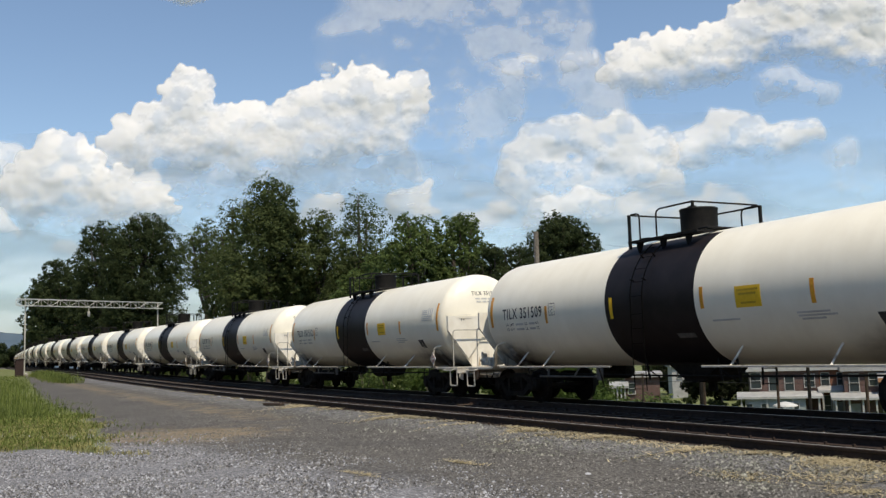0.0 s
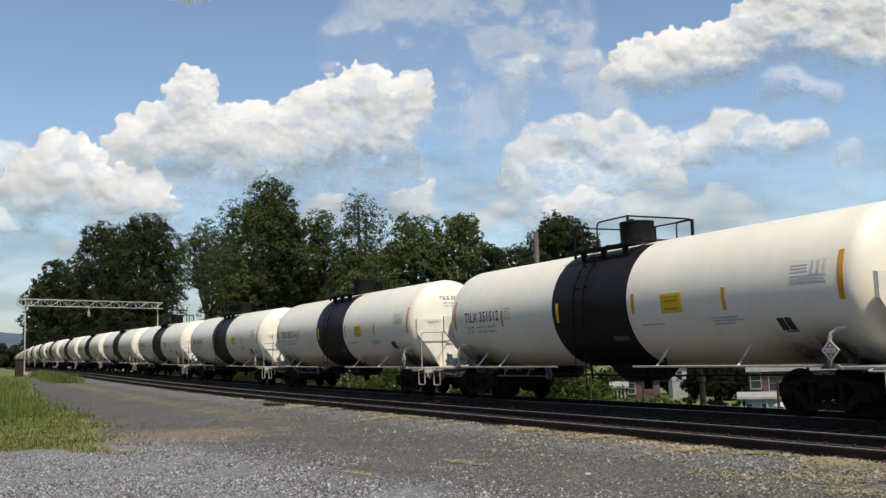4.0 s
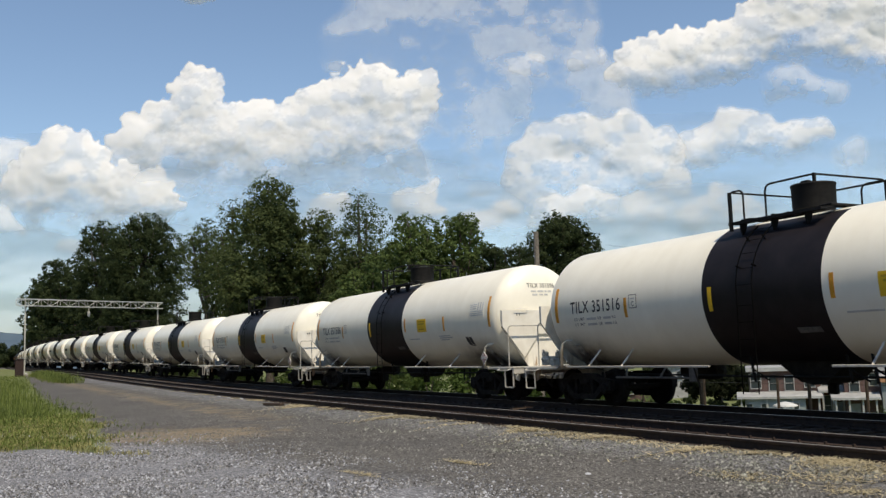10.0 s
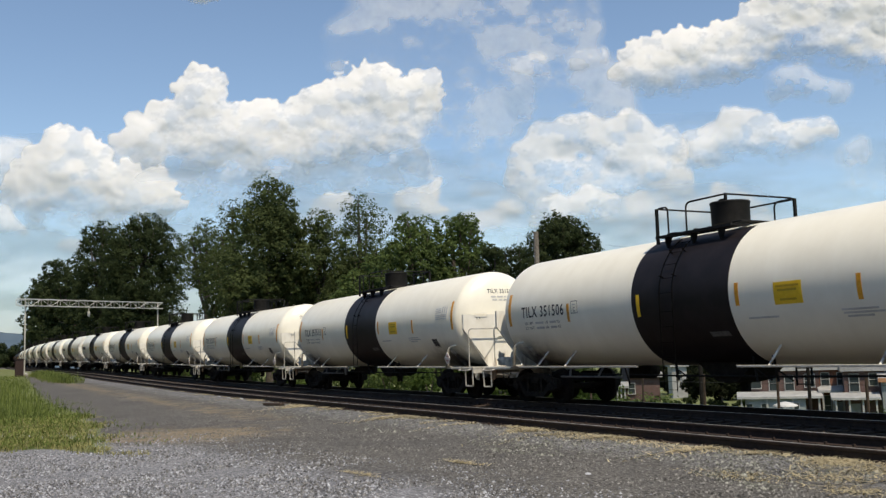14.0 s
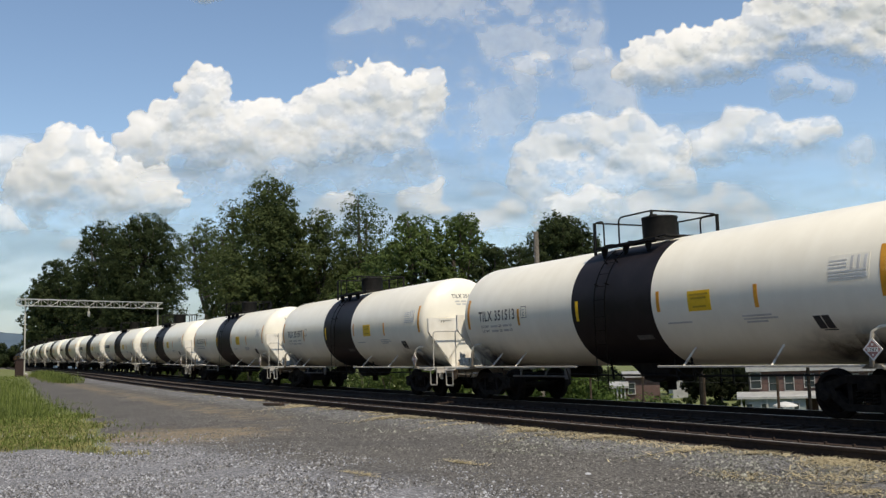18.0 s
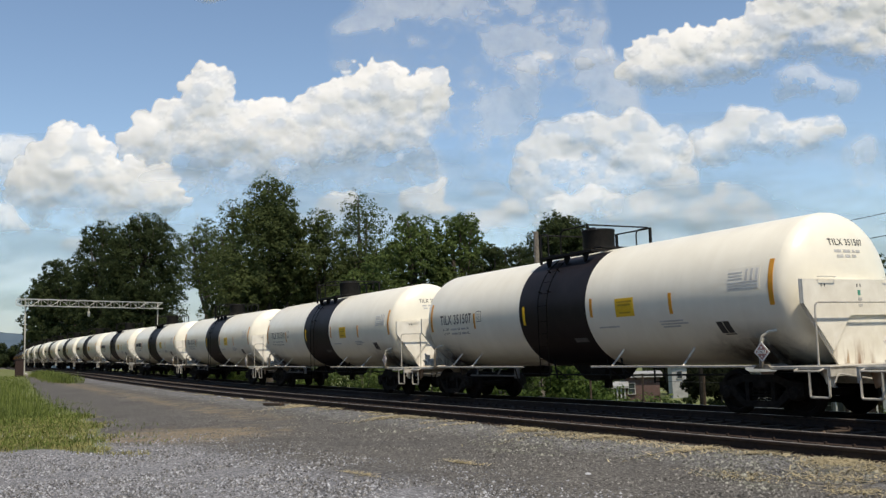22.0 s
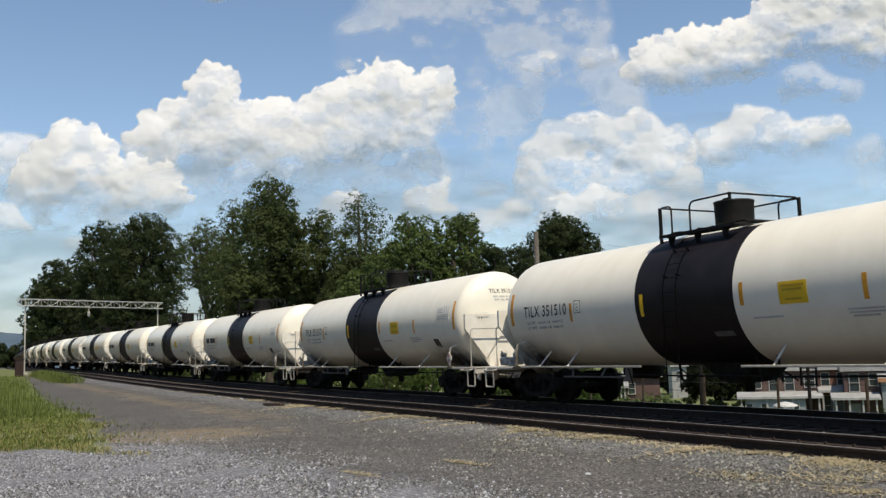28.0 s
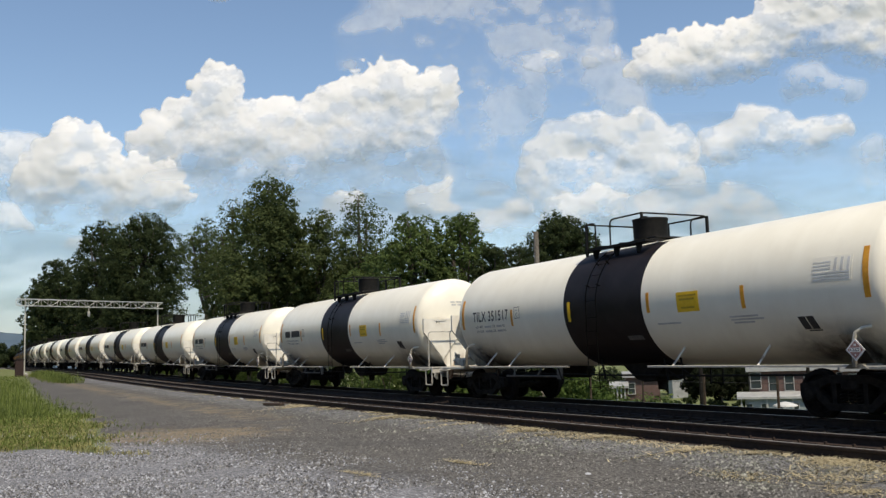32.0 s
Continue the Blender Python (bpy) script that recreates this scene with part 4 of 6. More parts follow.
def cloud_material(name, tone=(0.87, 0.86, 0.87), grain=0.02, wisp=0.5):
    """Vapour of one even tone: as see-through as it is thin."""
    m = bpy.data.materials.new(name)
    m.use_nodes = True
    nt = m.node_tree
    nt.nodes.remove(nt.nodes["Principled BSDF"])
    out = nt.nodes["Material Output"]
    body = nt.nodes.new("ShaderNodeBsdfDiffuse")
    body.inputs["Color"].default_value = (*tone, 1)
    glow = nt.nodes.new("ShaderNodeBsdfTranslucent")
    glow.inputs["Color"].default_value = (*tone, 1)
    mixb = nt.nodes.new("ShaderNodeMixShader")
    mixb.inputs[0].default_value = 0.35
    nt.links.new(body.outputs[0], mixb.inputs[1])
    nt.links.new(glow.outputs[0], mixb.inputs[2])
    clear = nt.nodes.new("ShaderNodeBsdfTransparent")
    at = nt.nodes.new("ShaderNodeAttribute")
    at.attribute_name = "thickness"
    n = noise_node(nt, grain, 5, 0.6, distortion=0.3)
    k = nt.nodes.new("ShaderNodeMapRange")
    nt.links.new(n.outputs["Fac"], k.inputs["Value"])
    k.inputs["From Min"].default_value, k.inputs["From Max"].default_value = 0.3, 0.62
    k.inputs["To Min"].default_value = 1.0 - wisp
    # thin places are torn, thick ones stay whole
    pw = nt.nodes.new("ShaderNodeMath")
    pw.operation = "MULTIPLY"
    nt.links.new(at.outputs["Fac"], pw.inputs[0])
    nt.links.new(k.outputs[0], pw.inputs[1])
    mx = nt.nodes.new("ShaderNodeMix")
    nt.links.new(at.outputs["Fac"], mx.inputs["Factor"])
    nt.links.new(pw.outputs[0], mx.inputs["A"])
    nt.links.new(at.outputs["Fac"], mx.inputs["B"])
    mix = nt.nodes.new("ShaderNodeMixShader")
    nt.links.new(mx.outputs["Result"], mix.inputs[0])
    nt.links.new(clear.outputs[0], mix.inputs[1])
    nt.links.new(mixb.outputs[0], mix.inputs[2])
    nt.links.new(mix.outputs[0], out.inputs["Surface"])
    return m


def blurred(a, times):
    for _ in range(times):
        g = np.pad(a, 1, "edge")
        a = (g[:-2, 1:-1] + g[2:, 1:-1] + g[1:-1, :-2] + g[1:-1, 2:] + 2 * g[1:-1, 1:-1]) / 6
    return a


def cloud_objects(X, Z, alpha, high, mat, label, far, cell):
    """Each bank that hangs together becomes a cloud of its own."""
    keep = alpha > 0.006
    island = np.where(keep, np.arange(1, X.size + 1).reshape(X.shape), 0)
    while True:
        g = np.pad(island, 1)
        grown = np.where(keep, np.maximum.reduce([g[1:-1, 1:-1], g[:-2, 1:-1], g[2:, 1:-1], g[1:-1, :-2], g[1:-1, 2:]]), 0)
        if (grown == island).all():
            break
        island = grown
    made = []
    ids = np.arange(X.size).reshape(X.shape)
    quads_all = np.stack([ids[:-1, :-1], ids[1:, :-1], ids[1:, 1:], ids[:-1, 1:]], -1)
    for which, size in zip(*np.unique(island[keep], return_counts=True)):
        if size * cell * cell < 2600:
            continue
        mine = island == which
        use = mine[:-1, :-1] & mine[1:, :-1] & mine[1:, 1:] & mine[:-1, 1:]
        used, inv = np.unique(quads_all[use], return_inverse=True)
        px, pz, ph = X.ravel()[used], Z.ravel()[used], high.ravel()[used]
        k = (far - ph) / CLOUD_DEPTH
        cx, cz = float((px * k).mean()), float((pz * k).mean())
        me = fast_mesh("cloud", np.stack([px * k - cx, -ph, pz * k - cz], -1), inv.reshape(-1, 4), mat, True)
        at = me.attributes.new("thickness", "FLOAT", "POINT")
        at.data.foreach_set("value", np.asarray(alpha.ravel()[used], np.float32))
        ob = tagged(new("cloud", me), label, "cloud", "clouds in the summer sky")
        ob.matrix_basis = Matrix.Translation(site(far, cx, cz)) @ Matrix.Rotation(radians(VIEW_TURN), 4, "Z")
        made.append(ob)
    return made


def cloud(puffs, label, mat, seed, cell, most, bulge=0.34, tilt=-0.05, back=0.0, edge=0.95, foot=0.55, dome=0.9, torn=0.25, stir=1.0, swell=1.12, curl=0.5, detail=1.0, sprout=True):
    """A bank of overlapping puffs in relief: crisp billows above, a soft shaded foot below."""
    p = np.array(puffs, float)
    p[:, 2] *= swell
    rng = np.random.RandomState(seed)
    kids = []
    for a, b, r in p:
        # smaller heads sprout from each puff, mostly upwards
        for _ in range(7 if sprout else 0):
            t = rng.uniform(-0.6, math.pi + 0.6)
            d = r * rng.uniform(0.35, 0.85)
            kids.append((a + d * math.cos(t), b + d * math.sin(t), r * rng.uniform(0.2, 0.42)))
    mains = len(p)
    p = np.array([*p, *kids])
    pad = 14 * edge + 24 * stir
    x0, x1 = (p[:, 0] - p[:, 2] * 1.4).min() - pad, (p[:, 0] + p[:, 2] * 1.4).max() + pad
    z0, z1 = (p[:, 1] - p[:, 2] * 1.4).min() - pad, (p[:, 1] + p[:, 2] * 1.4).max() + pad
    X, Z = np.meshgrid(np.arange(x0, x1, cell), np.arange(z0, z1, cell), indexing="ij")
    wx = X + 13 * stir * layered(X / 75 / stir, Z / 75 / stir, seed, 4, 0.5)
    wz = Z + 13 * stir * layered(X / 75 / stir, Z / 75 / stir, seed + 20, 4, 0.5)
    body, high = np.zeros(X.shape), np.zeros(X.shape)
    for i, (a, b, r) in enumerate(p):
        f = 1 - np.sqrt(((wx - a) ** 2 + (wz - b) ** 2) / r ** 2 + 1e-6)
        body += np.exp(7 * np.maximum(f, -1.5))
        if i < mains:
            high += np.exp(np.maximum(r * (2 * f - f * f), -r) / 18)
        elif i % 3 == 0:
            high += 0.35 * np.exp(np.maximum(r * (2 * f - f * f) + 0.55 * r, -r) / 18)
    body, high = np.log(body + 1e-4) / 7, 18 * np.log(high + 0.1)
    knob = billows(X / 40 / stir, Z / 40 / stir, seed + 40, 4, 0.6)
    lump = layered(wx / 100, wz / 80, seed + 45, 4, 0.5)
    body = body + curl * (knob - 0.42)
    def spread(field, metres):
        return blurred(field, max(1, int(3 * (metres / cell) ** 2)))
    mask = (body > 0).astype(float)
    rim, fill, mass = spread(mask, 5.0 * edge), spread(mask, 16.0), spread(mask, 45.0)
    alpha = np.maximum(smooth(rim, 0.22, 0.85), smooth(fill, 0.62, 0.85))
    # the foot thins out over the bank's own height
    cols = np.where(mask.any(1))[0]
    zb = np.interp(np.arange(len(X)), cols, Z[0][mask[cols].argmax(1)])
    zt = np.interp(np.arange(len(X)), cols, Z[0][mask.shape[1] - 1 - mask[cols][:, ::-1].argmax(1)])
    w = max(3, int(90 / cell))
    zb, zt = (np.convolve(np.pad(v, w, "edge"), np.ones(2 * w + 1) / (2 * w + 1), "valid") for v in (zb, zt))
    f = (Z - zb[:, None]) / np.maximum(zt - zb, 40)[:, None] + 0.14 * layered(X / 70, Z / 45, seed + 60, 4, 0.55)
    rag = layered(X / (60 * stir), Z / (42 * stir), seed + 70, 5, 0.6)
    alpha = most * alpha * smooth(f, -0.05, foot) * (1 - torn * smooth(rag, -0.15, 0.75))
    inside = smooth(rim, 0.3, 1.0)
    high = spread(high * bulge, 12.0) + 75 * dome * mass + detail * inside * (6.0 * lump + 2.0 * stir * knob) - tilt * (Z - Z.mean())
    high = spread(high, 5.0)
    return cloud_objects(X, Z, alpha, high, mat, label, CLOUD_DEPTH + back, cell)


def haze_bank(x0, x1, z0, z1, top, most, label, mat, seed, cell, back, lean):
    """A wide thin sheet of vapour low over the horizon, patchy at its top."""
    X, Z = np.meshgrid(np.arange(x0, x1, cell), np.arange(z0, z1, cell), indexing="ij")
    n = layered(X / 420, Z / 120, seed, 5, 0.55)
    f = (Z - z0) / (z1 - z0)
    alpha = most * (1 - smooth(f + 0.22 * n, top[0], top[1])) * (0.86 + 0.14 * n)
    alpha = np.clip(alpha * smooth(X, x0, x0 + 200) * (1 - smooth(X, x1 - 200, x1)), 0, 1)
    return cloud_objects(X, Z, alpha, lean * (Z - z0) + 10 * n, mat, label, CLOUD_DEPTH + back, cell)


M_CLOUD = cloud_material("dense_cumulus", wisp=0.35)
M_SOFT = cloud_material("soft_cumulus", grain=0.013, wisp=0.6)
M_VEIL = cloud_material("thin_cloud_veil", grain=0.007, wisp=0.75)
# the blue of lit air is put into the haze's tone
M_HAZE = cloud_material("blue_tinted_haze", (0.64, 0.72, 0.85), 0.004, 0.3)
CLOUDS = []
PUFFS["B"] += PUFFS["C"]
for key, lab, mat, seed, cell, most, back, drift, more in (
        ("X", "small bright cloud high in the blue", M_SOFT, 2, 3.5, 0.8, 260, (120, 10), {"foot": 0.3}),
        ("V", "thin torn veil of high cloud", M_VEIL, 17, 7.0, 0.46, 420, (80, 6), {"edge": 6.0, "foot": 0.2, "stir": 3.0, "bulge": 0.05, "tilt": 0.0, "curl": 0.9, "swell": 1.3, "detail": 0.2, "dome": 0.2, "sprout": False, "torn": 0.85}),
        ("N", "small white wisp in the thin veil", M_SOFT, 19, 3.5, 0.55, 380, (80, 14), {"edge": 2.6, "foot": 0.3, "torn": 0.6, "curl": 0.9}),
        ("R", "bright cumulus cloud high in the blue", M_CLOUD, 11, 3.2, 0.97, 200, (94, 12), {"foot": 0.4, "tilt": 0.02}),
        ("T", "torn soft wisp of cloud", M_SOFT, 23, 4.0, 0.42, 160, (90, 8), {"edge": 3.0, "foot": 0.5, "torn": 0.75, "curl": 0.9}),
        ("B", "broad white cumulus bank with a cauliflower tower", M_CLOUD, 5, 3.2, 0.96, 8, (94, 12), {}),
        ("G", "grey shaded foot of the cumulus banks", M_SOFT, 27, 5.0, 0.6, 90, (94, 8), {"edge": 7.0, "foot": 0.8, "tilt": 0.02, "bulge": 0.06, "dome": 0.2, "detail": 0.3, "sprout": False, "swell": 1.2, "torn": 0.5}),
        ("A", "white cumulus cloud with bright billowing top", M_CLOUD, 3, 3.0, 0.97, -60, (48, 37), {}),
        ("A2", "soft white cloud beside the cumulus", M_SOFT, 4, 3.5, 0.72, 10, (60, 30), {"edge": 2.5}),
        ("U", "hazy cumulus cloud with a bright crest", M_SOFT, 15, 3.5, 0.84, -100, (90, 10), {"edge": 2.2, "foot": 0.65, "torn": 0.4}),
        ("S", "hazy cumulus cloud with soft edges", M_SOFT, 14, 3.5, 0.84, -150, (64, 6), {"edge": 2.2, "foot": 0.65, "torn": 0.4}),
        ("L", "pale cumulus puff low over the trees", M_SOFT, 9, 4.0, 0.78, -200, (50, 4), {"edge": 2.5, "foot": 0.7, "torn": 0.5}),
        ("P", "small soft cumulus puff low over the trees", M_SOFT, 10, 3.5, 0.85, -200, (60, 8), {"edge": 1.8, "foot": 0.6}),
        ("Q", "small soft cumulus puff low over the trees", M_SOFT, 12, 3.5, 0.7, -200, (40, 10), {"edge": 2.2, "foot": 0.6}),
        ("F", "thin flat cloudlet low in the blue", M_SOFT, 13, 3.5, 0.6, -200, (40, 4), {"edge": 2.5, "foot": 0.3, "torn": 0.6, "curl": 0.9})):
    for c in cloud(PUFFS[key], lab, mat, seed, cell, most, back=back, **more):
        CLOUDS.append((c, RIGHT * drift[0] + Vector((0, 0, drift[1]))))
# the sheet leans over to catch less sun and dim the horizon sky
for c in haze_bank(-2300, 2300, -60, 760, (0.3, 1.0), 0.8, "pale blue haze low over the horizon", M_HAZE, 31, 16.0, -420, 0.27):
    CLOUDS.append((c, RIGHT * 30))


# ---- far hills ----
# the blue of distance haze is put into the ridge's colour
M_HILL = grainy("haze_tinted_hill", (0.045, 0.075, 0.105), (0.065, 0.098, 0.132), 0.02, 1.0, bump=0.0)
hx = np.linspace(-2600, 2600, 130)
hv, hf = [], []
for i, r in enumerate(hx):
    top = 108 + 30 * math.sin(r / 700.0 + 4.6) + 14 * noise.noise((r / 160.0, 2.0, 0)) - 0.028 * max(0, r + 1500) - 0.012 * max(0, r + 700)
    for d, z in ((1250, -10), (1350, top * 0.27), (1525, max(5, top * 0.5)), (1650, -10)):
        hv.append(site(d, r * d / 3000, z))
hf = [(i * 4 + j, i * 4 + 4 + j, i * 4 + 5 + j, i * 4 + 1 + j) for i in range(len(hx) - 1) for j in range(3)]
solid("hill", Shape().put(hv, hf), M_HILL, "blue hazy wooded ridge on the horizon", "hill", kind="structure")


# ---- trees and bushes ----
def leaf_material(name, dark, light, thin=0.48):
    m, nt, b = material(name, 0.7, spec=0.08)
    geo = nt.nodes.new("ShaderNodeNewGeometry")
    c = ramp(nt, geo.outputs["Random Per Island"], [(0.0, dark), (0.55, light), (1.0, tuple(min(1, v * 1.06) for v in light))]).outputs[0]
    n = noise_node(nt, 0.35, 3)
    k = ramp(nt, n.outputs["Fac"], [(0.3, (0.65, 0.68, 0.65)), (0.7, (1.15, 1.12, 1.0))]).outputs[0]
    col = blend(nt, 1.0, c, k, "MULTIPLY")
    nt.links.new(col, b.inputs["Base Color"])
    tr = nt.nodes.new("ShaderNodeBsdfTranslucent")
    nt.links.new(col, tr.inputs["Color"])
    mix = nt.nodes.new("ShaderNodeMixShader")
    mix.inputs[0].default_value = thin
    nt.links.new(b.outputs[0], mix.inputs[1])
    nt.links.new(tr.outputs[0], mix.inputs[2])
    nt.links.new(mix.outputs[0], nt.nodes["Material Output"].inputs["Surface"])
    return m


M_LEAF_DARK = leaf_material("dark_broadleaf", (0.034, 0.046, 0.022), (0.054, 0.074, 0.034))
M_LEAF_MID = leaf_material("mid_green_broadleaf", (0.052, 0.070, 0.030), (0.088, 0.115, 0.048))
M_LEAF_LIGHT = leaf_material("fresh_green_broadleaf", (0.060, 0.090, 0.032), (0.112, 0.158, 0.058))
M_BARK = grainy("grey_brown_bark", (0.04, 0.032, 0.026), (0.12, 0.10, 0.085), 6, 0.95, bump=0.6)


def leaf_cloud(centres, size, rng, out=None, up=0.35):
    """Small pointed leaves, one quad each, at the given places, turned mostly outwards."""
    n = len(centres)
    nor = rng.normal(size=(n, 3)) * 0.4
    if out is not None:
        nor += out
    nor[:, 2] += up
    nor /= np.linalg.norm(nor, axis=1)[:, None]
    t = np.cross(nor, rng.normal(size=(n, 3)))
    t /= np.linalg.norm(t, axis=1)[:, None] + 1e-9
    w = np.cross(nor, t)
    L = size * rng.uniform(0.6, 1.35, n)[:, None]
    vs = np.stack([centres - t * L * 0.5, centres + w * L * 0.32 - t * L * 0.05, centres + t * L * 0.5, centres - w * L * 0.32 - t * L * 0.05], 1).reshape(-1, 3)
    return vs, np.arange(4 * n).reshape(n, 4)


def crown_points(lobes, count, rng, clump=0.25, shell=0.8):
    """Leaf places: in rounded clumps that crowd the outside of each lobe, and a few within."""
    vol = np.array([l[3] ** 2.1 for l in lobes])
    out, way = [], []
    for (x, y, z, r), share in zip(lobes, vol / vol.sum()):
        k = max(40, int(count * share))
        m = max(14, int(3.0 / clump ** 2))
        d = rng.normal(size=(m, 3))
        d /= np.linalg.norm(d, axis=1)[:, None]
        cc = np.array((x, y, z)) + d * (r * rng.uniform(shell, 1.0, m))[:, None]
        cr = r * clump * rng.uniform(0.6, 1.5, m)
        pick = rng.randint(0, m, k)
        e = rng.normal(size=(k, 3))
        e /= np.linalg.norm(e, axis=1)[:, None]
        off = e * (rng.uniform(0, 1, k) ** 0.45)[:, None] * np.array((1, 1, 0.8))
        inner = (rng.uniform(0, 1, k) < 0.16)[:, None]
        out.append(np.where(inner, np.array((x, y, z)) + e * r * 0.75 * rng.uniform(0.2, 1, k)[:, None], cc[pick] + off * cr[pick][:, None]))
        w = d[pick] * 0.75 + off * 0.7
        way.append(w / (np.linalg.norm(w, axis=1)[:, None] + 1e-6))
    return np.concatenate(out), np.concatenate(way)


def tree(depth, right, top, width, low, count, leaf, mat, seed, label, n_lobes=12, clump=0.25, base_z=None, lean=0.0, name="tree", full=0.0):
    rng = np.random.RandomState(seed)
    p = site(depth, right, 0)
    gz = float(ground_z(p.x, p.y)) - 0.05 if base_z is None else base_z
    h = top - gz
    ob = thing(name, label, "tree", "trees behind the railway", at=Matrix.Translation((p.x, p.y, gz)))
    lobes = []
    zc, hz, hr = (top + low) / 2 - gz, (top - low) / 2, width / 2
    r0 = min(hr, hz)
    lobes.append((lean * 0.6, 0, h - r0 * 0.42, r0 * 0.42))
    if full:
        # a rounded crown: lobes all round its outside, one large one within
        lobes = [(lean * 0.5, 0, zc, r0 * 0.62)]
        for i in range(n_lobes):
            u = 1 - 2 * (i + 0.5) / n_lobes
            t = 2.39996 * i + seed
            c = math.sqrt(1 - u * u)
            r = r0 * rng.uniform(0.27, 0.42)
            k = rng.uniform(0.9, 1.06) - r / r0 * 0.9
            taper = 1.0 - 0.12 * max(0, -u)
            lobes.append((math.cos(t) * c * hr * k * taper + lean * (u + 1) / 2, math.sin(t) * c * hr * k * taper, zc + u * hz * (rng.uniform(0.92, 1.05) - r / hz), r))
    while len(lobes) < n_lobes:
        d = rng.uniform(-1, 1, 3)
        if not full < np.linalg.norm(d) <= 1:
            continue
        r = r0 * rng.uniform(0.30, 0.55)
        k = 1.0 - r / r0 * 0.55
        taper = 1.0 - 0.18 * max(0, d[2])
        lobes.append((d[0] * hr * k * taper + lean * (d[2] + 1) / 2, d[1] * hr * k * taper, zc + d[2] * hz * (1 - r / hz * 0.7), r))
    pts, way = crown_points(lobes, int(count * (2.6 if leaf < 0.7 else 2.0)), rng, clump)
    vs, fs = leaf_cloud(pts, leaf * (0.52 if leaf < 0.7 else 0.64), rng, way)
    part("crown", fast_mesh("crown", vs, fs, mat), None, ob, "uneven crown of small leaves with gaps")
    fork = max(0.6, h * 0.28)
    tr = h * 0.022 + 0.05
    trunk = Shape().tube([(0, 0, 0), (0.06, 0.02, fork * 0.5), (0.0, 0.05, fork), (lean * 0.3, 0, h * 0.55), (lean * 0.5, 0.05, h * 0.82)], tr, 9, taper=tr * 0.25)
    part("trunk", trunk, M_BARK, ob)
    for x, y, z, r in lobes[: min(9, len(lobes))]:
        start = min(z * 0.6, max(fork, z - max(1.0, math.hypot(x, y) * 1.2)))
        sx = lean * 0.4 * start / h
        midp = (x * 0.45 + sx * 0.5, y * 0.45, start + (z - start) * 0.35)
        part("limb", Shape().tube([(sx, 0, start), midp, (x * 0.85, y * 0.85, z), (x, y, z + r * 0.6)], tr * 0.45, 6, taper=0.02), M_BARK, ob)
    return ob


